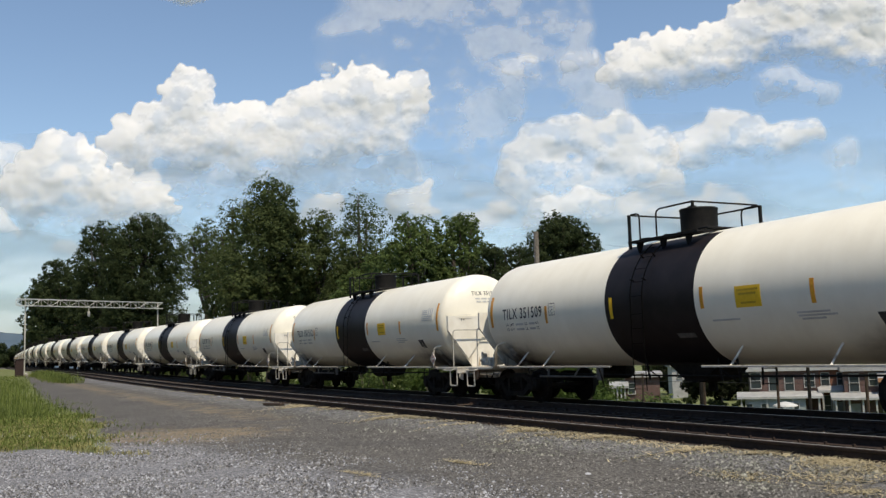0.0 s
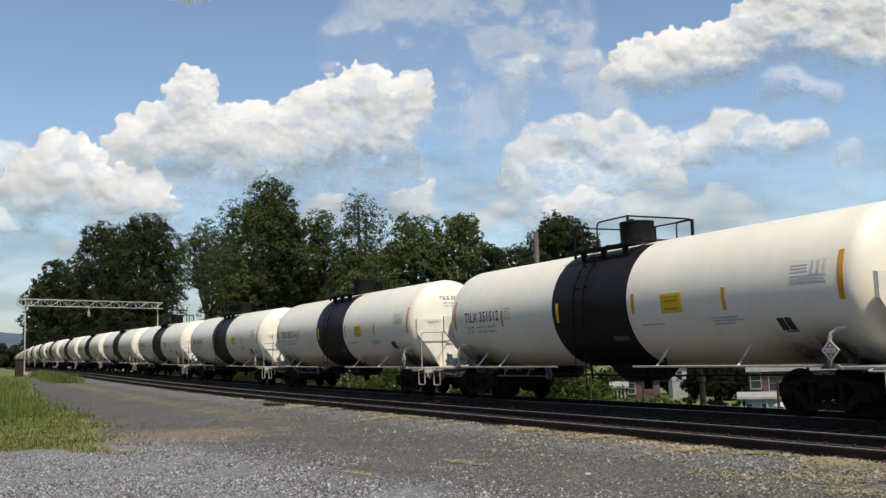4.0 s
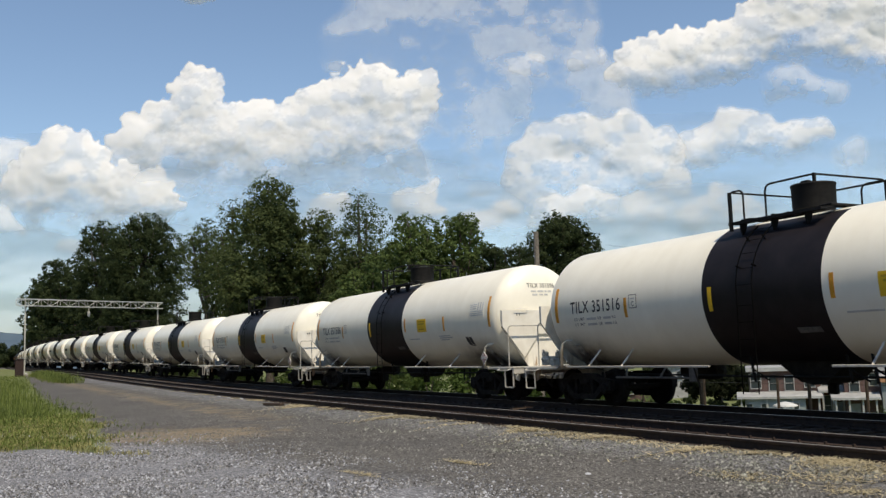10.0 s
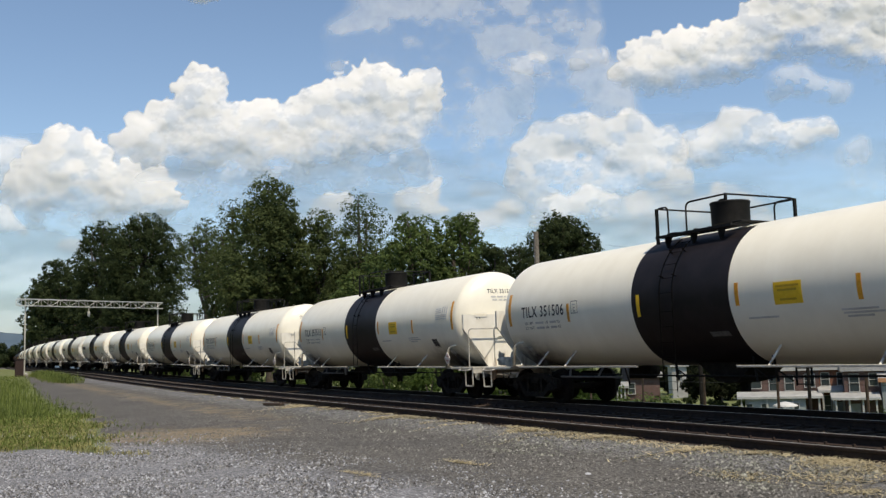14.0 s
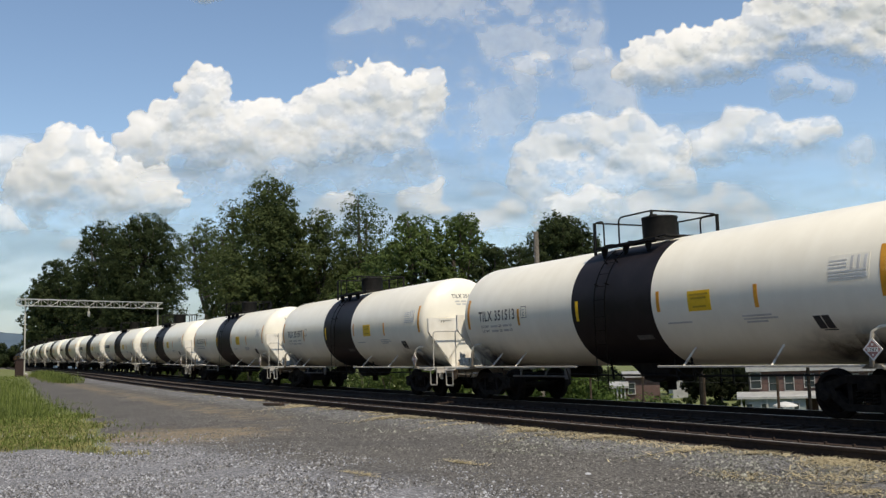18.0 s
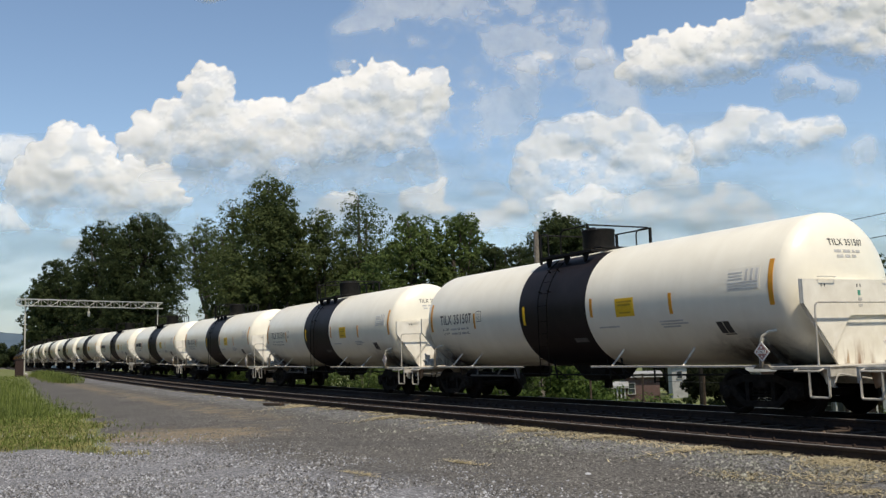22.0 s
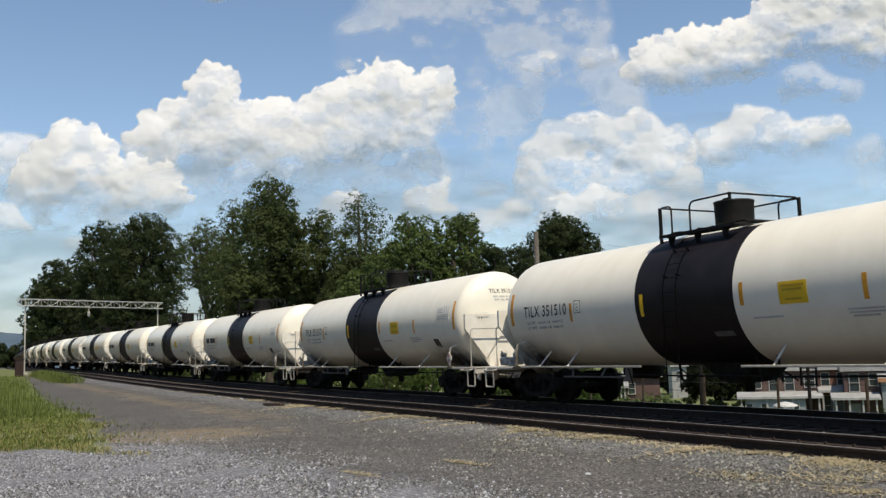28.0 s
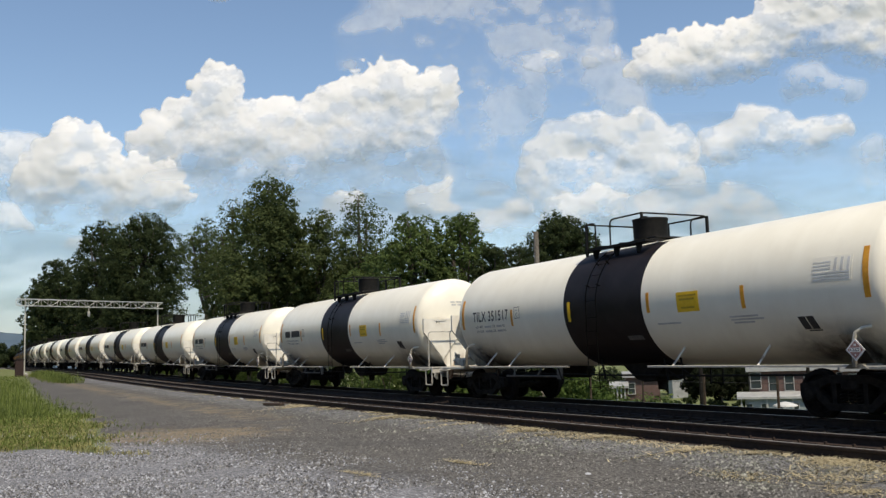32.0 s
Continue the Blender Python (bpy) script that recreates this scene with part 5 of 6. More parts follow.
TREES = (
    # depth, right, top, width, crown foot, leaves, leaf size, material, seed, lobes
    (142, -45.4, 25.5, 13.6, 2.0, 26000, 0.56, "D", 1, 44),
    (165, -60.3, 27.6, 10.8, 2.0, 18000, 0.6, "D", 2, 36),
    (240, -96.6, 30.0, 17.0, 1.5, 12000, 0.9, "D", 3, 20),
    (330, -138.8, 34.0, 21.0, 1.0, 9000, 1.2, "D", 4, 18),
    (138, -41.0, 9.0, 7.0, 0.5, 8000, 0.5, "D", 5, 20),
    (155, -52.2, 15.0, 10.0, 0.0, 9000, 0.6, "D", 6, 16),
    (192, -73.0, 17.0, 13.0, 0.0, 8000, 0.75, "D", 67, 16),
    (410, -174.0, 20.0, 20.0, 0.0, 6000, 1.4, "D", 66, 14),
    (75, -13.9, 16.5, 7.6, 1.0, 19000, 0.40, "M", 7, 32),
    (92, -20.6, 17.6, 7.4, 0.0, 7600, 0.40, "M", 8, 30),
    (100, -25.2, 17.0, 6.4, 6.5, 5000, 0.40, "M", 88, 18),
    (76, -10.0, 13.7, 7.6, 0.0, 16000, 0.40, "M", 9, 26),
    (74, -6.6, 14.9, 6.8, 1.0, 7000, 0.34, "M", 10, 36),
    (95, -21.0, 10.5, 8.0, -2.0, 8000, 0.44, "M", 89, 20),
    (68, -2.1, 12.25, 6.8, -1.5, 17000, 0.37, "L", 11, 40),
    (69, 1.3, 12.3, 5.6, -1.5, 14000, 0.37, "L", 12, 36),
    (64, -5.2, 8.6, 6.5, -2.5, 10000, 0.35, "L", 13, 18),
    (62, 4.7, 8.9, 4.4, -1.5, 9000, 0.33, "D", 14, 26),
    (66, 3.5, 9.9, 3.8, -1.5, 8000, 0.33, "D", 35, 24),
    (55, 7.0, 10.05, 5.6, -0.5, 26000, 0.30, "D", 15, 44),
    (122, 53.0, 14.6, 7.0, -5.0, 6000, 0.55, "D", 16, 14),
    (124, 58.0, 14.0, 7.5, -5.0, 6000, 0.55, "D", 17, 14),
    (150, 37.0, -0.2, 10.0, -6.5, 5000, 0.6, "X", 18, 12),
    (158, 44.0, 0.6, 11.0, -6.5, 5000, 0.6, "X", 19, 12),
    (150, 50.5, -0.3, 9.0, -6.5, 4000, 0.6, "D", 20, 12),
    (112, 29.6, -1.0, 5.0, -4.6, 3600, 0.5, "X", 21, 12),
    (114, 32.6, -1.3, 4.0, -4.8, 2600, 0.5, "X", 22, 12),
    (132, 41.2, -1.2, 9.0, -6.9, 4200, 0.55, "X", 28, 14),
    (136, 47.5, -0.8, 8.0, -6.9, 3600, 0.55, "D", 29, 14),
    (300, -139.5, 9.6, 16.0, 0.5, 5000, 1.0, "D", 31, 14),
    (125, 9.0, -0.4, 9.0, -6.8, 4200, 0.55, "D", 32, 14),
    (124, 15.5, -0.7, 9.0, -6.8, 4200, 0.55, "X", 33, 14),
    (128, 22.5, -0.4, 9.0, -6.8, 4200, 0.55, "D", 34, 14),
    (190, 45.0, 1.6, 14.0, -6.5, 4500, 0.8, "D", 23, 12),
    (195, 56.0, 2.4, 15.0, -6.5, 4500, 0.8, "D", 24, 12),
    (190, 66.0, 1.8, 14.0, -6.5, 4500, 0.8, "X", 25, 12),
    (195, 77.0, 2.6, 15.0, -6.5, 4500, 0.8, "D", 26, 12),
    (185, 87.0, 2.6, 15.0, -6.5, 4500, 0.8, "X", 27, 12),
)
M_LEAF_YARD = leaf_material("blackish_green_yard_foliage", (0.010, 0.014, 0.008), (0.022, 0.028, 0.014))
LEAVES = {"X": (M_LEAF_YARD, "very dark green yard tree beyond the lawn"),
          "D": (M_LEAF_DARK, "dark green broadleaf tree in full summer leaf"),
          "M": (M_LEAF_MID, "tall open-crowned green tree behind the railway"),
          "L": (M_LEAF_LIGHT, "fresh green rounded tree behind the railway")}
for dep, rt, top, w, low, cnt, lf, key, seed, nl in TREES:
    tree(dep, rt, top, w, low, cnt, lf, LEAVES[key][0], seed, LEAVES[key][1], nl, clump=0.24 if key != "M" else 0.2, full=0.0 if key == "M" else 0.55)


# dense unseen row that closes the lot behind and left of the camera
def row_site(x, y):
    v = Vector((x, y, 0))
    return v.dot(FWD), v.dot(RIGHT)


# added to screen the tank flanks from low sky and darken their reflections
for k, (x, y) in enumerate(((34, -8), (27, -24), (12, -31), (-4, -30), (-20, -27), (-36, -24), (-52, -22), (-69, -21), (-87, -20), (-106, -14), (-126, -11), (-147, -9), (-170, -8), (-195, -7), (-225, -6), (-260, -5), (-300, -3), (-345, -1), (-395, 0))):
    d, r = row_site(x, y)
    tree(d, r, 17.0 + 1.5 * math.sin(k * 2.1) + 0.5 * max(0, k - 8), 19.0, 0.2, 6500, 1.15, M_LEAF_DARK, 300 + k, "unseen dense dark green tree added to block low sky", 20, 0.3)


def bush(p, width, height, count, leaf, mat, seed, label="leafy green shrub on the embankment"):
    rng = np.random.RandomState(seed)
    gz = float(ground_z(p.x, p.y)) - 0.05
    ob = thing("bush", label, "bush", "shrubs on the embankment", at=Matrix.Translation((p.x, p.y, gz)))
    lobes = [(rng.uniform(-0.35, 0.35) * width, rng.uniform(-0.3, 0.3) * width, height * rng.uniform(0.25, 0.75), height * rng.uniform(0.2, 0.34)) for _ in range(7)]
    pts, way = crown_points(lobes, count, rng, 0.3, 0.4)
    vs, fs = leaf_cloud(pts, leaf, rng, way)
    part("foliage", fast_mesh("foliage", vs, fs, mat), None, ob)
    for k in range(3):
        a = 2.1 * k + seed
        part("stem", Shape().tube([(0, 0, 0), (0.15 * width * math.cos(a), 0.15 * width * math.sin(a), height * 0.6)], 0.035, 5, taper=0.012), M_BARK, ob)
    return ob


M_LEAF_BUSH = leaf_material("sunny_green_shrub", (0.040, 0.068, 0.020), (0.085, 0.132, 0.040), 0.45)
rng = np.random.RandomState(77)
for k in range(46):
    s = 26.0 + k * 2.1 + rng.uniform(-0.6, 0.6)
    x, y, z, a = rail_point(s, -(4.2 + rng.uniform(0, 3.5)))
    hgt = rng.uniform(1.6, 3.2) if s > 34 else rng.uniform(1.3, 2.0)
    bush(Vector((x, y, 0)), rng.uniform(2.2, 3.4), hgt, 1300, 0.15, M_LEAF_BUSH if k % 3 else M_LEAF_LIGHT, 100 + k)
bush(site(40, 6.2, 0), 2.8, 4.1, 4200, 0.15, M_LEAF_BUSH, 201, "bright green bushy shrub beside the track")
bush(site(38, 4.9, 0), 2.4, 3.4, 3400, 0.15, M_LEAF_BUSH, 202, "bright green bushy shrub beside the track")
bush(site(60, 27.4, 0), 3.0, 4.6, 1900, 0.18, M_LEAF_LIGHT, 203, "light green garden shrub by the houses")
bush(site(62, 29.2, 0), 3.0, 4.9, 1900, 0.18, M_LEAF_LIGHT, 204, "light green garden shrub by the houses")
for k in range(9):
    bush(site(118 + 4 * math.sin(k * 2.3), 22.5 + k * 1.9, 0), 2.6, 1.5 + 0.5 * math.sin(k * 1.7), 700, 0.28, M_LEAF_DARK, 220 + k, "dark garden shrub behind the lawn")


# ---- signal gantry and lineside ----
def gantry():
    near, far = Vector((-111.4, 6.86, 0)), Vector((-118.4, 22.1, 0))
    d = (far - near).normalized()
    side = Vector((d.y, -d.x, 0))
    zb, zt, half = 8.26, 8.98, 0.30
    z0 = float(ground_z(near.x, near.y))
    g = thing("signal_gantry", "pale grey steel lattice gantry spanning the tracks", "signal gantry", at=Matrix.Translation((near.x, near.y, z0)))
    def at(k, w, z):
        p = d * k + side * w
        return (p.x, p.y, z - z0)
    span = (far - near).length
    for w in (-half, half):
        for z in (zb, zt):
            part("chord", Shape().tube([at(-0.6, w, z), at(span + 0.5, w, z)], 0.046, 6), M_GALV, g)
    n = 16
    for i in range(n):
        a, b = -0.6 + (span + 1.1) * i / n, -0.6 + (span + 1.1) * (i + 1) / n
        for w in (-half, half):
            if w > 0:
                part("brace", Shape().tube([at(a, w, zb if i % 2 else zt), at(b, w, zt if i % 2 else zb)], 0.028, 5), M_GALV, g)
            part("upright", Shape().tube([at(a, w, zb), at(a, w, zt)], 0.022, 5), M_GALV, g)
    for k, base in ((0.0, 0.0), (span, float(ground_z(far.x, far.y)) - z0)):
        part("post", Shape().tube([at(k, 0, base + z0 - 0.1), at(k, 0, zt)], 0.075, 8), M_BRAKE, g)
        part("cap", Shape().box(at(k, 0, zb), (0.95, 0.16, 0.14), cut=0.02), M_GALV, g)
        part("footing", Shape().box(at(k, 0, base + z0 + 0.05), (1.3, 1.3, 0.4), cut=0.05), M_BRAKE, g)
    h = part("signal_head", Shape().box(at(span * 0.46, -half, zb - 0.75), (0.25, 0.3, 0.6), cut=0.05).tube([at(span * 0.46, -half, zb), at(span * 0.46, -half, zb - 0.4)], 0.05, 6), M_BRAKE, g, "small grey signal hanging under the gantry")
    part("bracket_loop", Shape().tube(bent([at(-0.6, half, zt), at(-1.2, half, zt), at(-1.2, half, zb), at(-0.6, half, zb)], 0.3), 0.05, 6), M_GALV, g)


gantry()
cx, cy = -104.0, 5.95
cab = thing("relay_cabinet", "reddish brown steel lineside relay cabinet", "cabinet", at=pose(cx, cy, float(ground_z(cx, cy)) - 0.02, 0, 0, -4))
part("body", Shape().box((0, 0, 0.85), (0.65, 0.8, 1.7), cut=0.03), M_CABINET, cab)
part("roof", Shape().box((0, 0, 1.74), (0.78, 0.92, 0.09), cut=0.02), M_CABINET, cab)
part("door", Shape().box((0.335, 0, 0.85), (0.03, 0.68, 1.45), cut=0.01), M_CABINET, cab)


def utility_pole(p, top, r, label, arms=0):
    gz = float(ground_z(p.x, p.y)) - 0.1
    ob = thing("utility_pole", label, "utility pole", at=Matrix.Translation((p.x, p.y, gz)))
    part("shaft", Shape().tube([(0, 0, 0), (0, 0, (top - gz) * 0.5), (0.03, 0, top - gz)], r * 1.2, 10, taper=r * 0.9), M_POLE if top > 5 else M_TRUCK, ob)
    for k in range(arms):
        part("crossarm", Shape().box((0, -0.12, top - gz - 0.5 - 0.7 * k), (0.1, 2.2, 0.12), Matrix.Rotation(radians(60), 4, "Z"), cut=0.01), M_POLE, ob)
    return ob


utility_pole(site(52, 5.16, 0), 8.25, 0.15, "weathered grey wooden pole among the trees")
utility_pole(site(40, 15.12, 0), 1.15, 0.075, "slim dark post behind the track")
utility_pole(site(42, 11.15, 0), 0.85, 0.10, "stout dark stump of a pole behind the track")
for a, b, sag in (((50, 13.56, 7.01), (30, 14.22, 5.72), 0.12), ((50, 13.97, 6.31), (30, 14.16, 4.99), 0.12)):
    p, q = site(*a), site(*b)
    d = q - p
    pts = [p + d * t + Vector((0, 0, -sag * 4 * t * (1 - t))) for t in np.linspace(-1.2, 1.9, 40)]
    solid("overhead_wire", Shape().tube(pts, 0.012, 5), M_WIRE, "thin dark overhead wire sagging between poles", "wire", "overhead wires")

# wire fence along the foot of the line
fence = thing("wire_fence", "rusty wire fence on thin posts behind the railway", "fence", at=Matrix.Translation((0, 0, 0)))
fpts = []
for k in range(13):
    s = -4 + k * 3.0
    x, y, z, a = rail_point(s, -5.6)
    gz = float(ground_z(x, y))
    fpts.append(Vector((x, y, gz)))
    part("post", Shape().tube([(x, y, gz - 0.1), (x + 0.02, y, gz + 1.75)], 0.04, 6), M_TIE, fence)
for hgt in (0.6, 1.5):
    part("strand", Shape().tube([p + Vector((0, 0, hgt)) for p in fpts], 0.006, 4), M_WIRE, fence)


# ---- houses below the embankment ----
def brick_material(name, a, b, mortar):
    m, nt, bs = material(name, 0.9)
    tc = nt.nodes.new("ShaderNodeTexCoord")
    br = nt.nodes.new("ShaderNodeTexBrick")
    br.inputs["Color1"].default_value, br.inputs["Color2"].default_value, br.inputs["Mortar"].default_value = (*a, 1), (*b, 1), (*mortar, 1)
    br.inputs["Scale"].default_value = 4.5
    br.inputs["Mortar Size"].default_value = 0.012
    mp = nt.nodes.new("ShaderNodeMapping")
    mp.inputs["Rotation"].default_value = (radians(90), 0, 0)
    nt.links.new(tc.outputs["Object"], mp.inputs[0])
    nt.links.new(mp.outputs[0], br.inputs["Vector"])
    n = noise_node(nt, 0.7, 4)
    k = ramp(nt, n.outputs["Fac"], [(0.3, (0.75, 0.75, 0.75)), (0.7, (1.15, 1.15, 1.15))]).outputs[0]
    nt.links.new(blend(nt, 1.0, br.outputs["Color"], k, "MULTIPLY"), bs.inputs["Base Color"])
    return m


M_BRICK = brick_material("dark_red_brick", (0.075, 0.042, 0.038), (0.105, 0.058, 0.050), (0.11, 0.10, 0.09))
M_BRICK_O = brick_material("orange_brick", (0.15, 0.058, 0.036), (0.20, 0.08, 0.048), (0.15, 0.12, 0.10))
M_FASCIA = grainy("white_painted_boards", (0.27, 0.28, 0.28), (0.40, 0.40, 0.39), 2, 0.6, bump=0.05)
M_SIDING = grainy("pale_blue_siding", (0.17, 0.20, 0.21), (0.26, 0.29, 0.30), 2, 0.6, bump=0.05)
M_ROOF = grainy("grey_roof_felt", (0.24, 0.24, 0.25), (0.38, 0.38, 0.38), 3, 0.85, bump=0.2)
M_TILE = grainy("orange_roof_shingle", (0.34, 0.17, 0.09), (0.46, 0.25, 0.14), 3, 0.85, bump=0.2)
M_GLASS, _nt, _b = material("window_glass", 0.08)
_b.inputs["Base Color"].default_value = (0.03, 0.04, 0.045, 1)
M_CANVAS = grainy("white_canvas", (0.45, 0.45, 0.44), (0.58, 0.58, 0.56), 3, 0.8, bump=0.05)
M_ROAD = grainy("pale_concrete_road", (0.36, 0.36, 0.35), (0.50, 0.49, 0.48), 0.6, 0.9, bump=0.1)


def window(parent, x, z, w, h, y=0.0):
    f = part("window", Shape().box((x - w / 2 - 0.04, y - 0.05, z), (0.07, 0.12, h + 0.14)).box((x + w / 2 + 0.04, y - 0.05, z), (0.07, 0.12, h + 0.14))
             .box((x, y - 0.05, z + h / 2 + 0.05), (w + 0.14, 0.12, 0.07)).box((x, y - 0.07, z - h / 2 - 0.05), (w + 0.2, 0.18, 0.07)).box((x, y - 0.05, z), (w, 0.08, 0.05)), M_FASCIA, parent, "white window frame")
    part("pane", Shape().box((x, y - 0.01, z), (w, 0.03, h)), M_GLASS, f, "dark window pane")


def house(depth, right, width, eaves, wall, label, windows, porch=None, roof=M_FASCIA, deep=8.0, turn=0.0, rise=0.5):
    """A two-storey house front; x runs along the front, z is measured over the ground."""
    p = site(depth, right, 0)
    gz = float(ground_z(p.x, p.y)) - 0.02
    ob = thing("house", label, "house", "row houses below the embankment", at=Matrix.Translation((p.x, p.y, gz)) @ Matrix.Rotation(radians(VIEW_TURN + turn), 4, "Z"))
    hh = eaves - gz
    part("wall", Shape().box((width / 2, deep / 2, hh / 2), (width, deep, hh)), wall, ob)
    r = part("roof", Shape().prism([(-0.35, hh), (deep + 0.35, hh), (deep + 0.35, hh + rise * 0.7), (deep / 2, hh + rise), (-0.35, hh + 0.35)], "x", -0.3, width + 0.3), M_ROOF, ob)
    part("fascia", Shape().box((width / 2, -0.37, hh + 0.16), (width + 0.62, 0.05, 0.40)), roof, r, "white painted eaves board")
    for x, z, w, h in windows:
        window(ob, x, z - gz, w, h)
    if porch:
        x0, x1, top, out, skin = porch
        ph = top - gz
        pr = part("porch_roof", Shape().prism([(-out - 0.3, ph - 0.05), (0.0, ph - 0.05), (0.0, ph + 0.55), (-out - 0.3, ph + 0.16)], "x", x0 - 0.4, x1 + 0.4), M_FASCIA, ob, "white porch roof")
        for k in range(4):
            x = x0 + (x1 - x0) * k / 3
            part("porch_post", Shape().box((x, -out, ph / 2), (0.16, 0.16, ph)), M_FASCIA, ob)
        if skin:
            part("porch_wall", Shape().box(((x0 + x1) * 0.42, -out + 0.12, ph / 2), ((x1 - x0) * 0.78, 0.08, ph)), skin, ob)
            for k in range(4):
                window(ob, x0 + (x1 - x0) * (0.10 + 0.2 * k), ph - 1.15, 0.55, 1.2, -out + 0.06)
        else:
            part("door", Shape().box(((x0 + x1) / 2, -0.06, 1.05), (0.95, 0.08, 2.1)), M_SIDING, ob)
    return ob


house(97, 30.7, 6.6, -1.05, M_BRICK, "dark brick row house with white eaves and porch", [(0.6, -2.0, 0.95, 1.5), (2.3, -2.3, 0.8, 1.4), (3.8, -2.3, 0.8, 1.4), (5.7, -2.1, 0.9, 1.2)], (-0.9, 6.3, -3.65, 2.4, M_SIDING), turn=-17)
house(95.4, 37.0, 3.3, -1.05, M_BRICK_O, "orange brick row house with white trim", [(0.7, -2.0, 0.7, 1.2), (2.2, -2.0, 0.7, 1.2), (0.8, -4.6, 0.6, 1.9)], (0.3, 3.1, -3.2, 1.2, None), turn=-17)
house(92, 38.2, 3.6, -1.15, M_BRICK, "brick house with pale porch and grey roof", [(0.9, -2.3, 0.8, 1.6), (2.6, -2.0, 0.7, 1.1)], (-0.9, 2.6, -3.75, 2.0, None), roof=M_ROOF, turn=-20)
house(90, 40.9, 6.0, -2.2, M_SIDING, "pale sided house with an orange roof", [(1.0, -3.4, 0.8, 1.0)], None, roof=M_TILE, rise=2.0, turn=-20)
house(97, 18.1, 3.4, -1.25, M_BRICK, "brick house with white porch at its side", [(0.6, -2.4, 0.6, 1.0), (0.5, -4.2, 0.5, 0.9)], (-1.2, -0.1, -2.2, 1.8, None), roof=M_ROOF, turn=-10)
house(140, 33.0, 2.2, -1.2, M_FASCIA, "white house far behind the gardens", [(1.1, -2.4, 0.7, 1.0)], deep=2.5)
solid("road", Shape().box((0, 0, 0), (60, 5, 0.06)), M_ROAD, "pale concrete road beyond the lawn", kind="structure", at=Matrix.Translation(site(165, 52, float(ground_z(*site(165, 52, 0)[:2])) + 0.02)) @ Matrix.Rotation(radians(VIEW_TURN), 4, "Z"))
up = site(90, 31.7, 0)
ugz = float(ground_z(up.x, up.y))
umb = thing("patio_umbrella", "open white canvas patio umbrella in a garden", "umbrella", at=Matrix.Translation((up.x, up.y, ugz)))
part("canopy", Shape().lathe([(2.15, 1.15), (2.28, 1.08), (2.48, 0.55), (2.58, 0.04)], "z", (0, 0, 0), 8), M_CANVAS, umb)
part("pole", Shape().tube([(0, 0, 0), (0, 0, 2.6)], 0.03, 6), M_GALV, umb)
part("base", Shape().lathe([(0.0, 0.3), (0.08, 0.3), (0.12, 0.1), (0.12, 0.02)], "z", (0, 0, 0), 12), M_BRAKE, umb)


# ---- ties, ballast, stones, grass ----
def stone_field(name, n, where, size, mat, label, seed):
    """Many small broken stones, each a skewed lump bedded in the ground."""
    rng = np.random.RandomState(seed)
    pts = where(rng, n)
    n = len(pts)
    base = np.array([(1, 0, -0.3), (0, 1, -0.3), (-1, 0, -0.3), (0, -1, -0.3), (0.15, 0, 1), (-0.2, 0.1, 0.9)], float)
    sc = size[0] * (size[1] / size[0]) ** rng.uniform(0, 1, n) ** 2
    vs = base[None] * rng.uniform(0.55, 1.2, (n, 6, 1)) * sc[:, None, None]
    a = rng.uniform(0, 6.28, n)
    ca, sa = np.cos(a)[:, None], np.sin(a)[:, None]
    x, y = vs[..., 0] * ca - vs[..., 1] * sa, vs[..., 0] * sa + vs[..., 1] * ca
    tilt = rng.uniform(-0.5, 0.5, (n, 1))
    vs = np.stack([x, y, vs[..., 2] * 0.7 + x * tilt], -1) + pts[:, None, :]
    tri = np.array([(0, 1, 4), (3, 0, 4), (1, 2, 5), (2, 3, 5), (1, 5, 4), (3, 4, 5)])
    fs = (tri[None] + (np.arange(n) * 6)[:, None, None]).reshape(-1, 3)
    me = fast_mesh(name, vs.reshape(-1, 3), fs, mat)
    return tagged(new(name, me), label, kind="stuff")


def stone_material(name, dark, mid, light):
    m, nt, b = material(name, 0.9, spec=0.25)
    geo = nt.nodes.new("ShaderNodeNewGeometry")
    c = ramp(nt, geo.outputs["Random Per Island"], [(0.0, dark), (0.6, mid), (0.93, light), (1.0, tuple(min(0.8, v * 1.2) for v in light))]).outputs[0]
    n = noise_node(nt, 60, 3)
    k = ramp(nt, n.outputs["Fac"], [(0.3, (0.8, 0.8, 0.8)), (0.7, (1.1, 1.1, 1.1))]).outputs[0]
    nt.links.new(blend(nt, 1.0, c, k, "MULTIPLY"), b.inputs["Base Color"])
    return m


M_STONE = stone_material("crushed_grey_stone", (0.036, 0.035, 0.034), (0.125, 0.122, 0.117), (0.23, 0.226, 0.217))
M_EDGESTONE = stone_material("grey_green_ballast", (0.040, 0.042, 0.036), (0.16, 0.165, 0.143), (0.29, 0.295, 0.262))
M_PALESTONE = stone_material("pale_crushed_stone", (0.040, 0.043, 0.050), (0.20, 0.21, 0.235), (0.38, 0.395, 0.425))
M_BALLAST = stone_material("rust_stained_ballast", (0.014, 0.010, 0.007), (0.06, 0.042, 0.029), (0.13, 0.098, 0.075))


def ahead(rng, n, near, far, test):
    """Places on the ground in a fan before the camera, thinning with distance."""
    d = near * (far / near) ** rng.uniform(0, 1, n)
    r = d * rng.uniform(-0.50, 0.50, n)
    x, y = FWD.x * d + RIGHT.x * r, FWD.y * d + RIGHT.y * r
    ok = test(x, y)
    x, y = x[ok], y[ok]
    return np.stack([x, y, ground_z(x, y)], -1)


def lot(x, y):
    return (y - track_y(x) < -5.0) & ~((y < grass_edge(x) - 0.3) & (-x > grass_foot(y)))


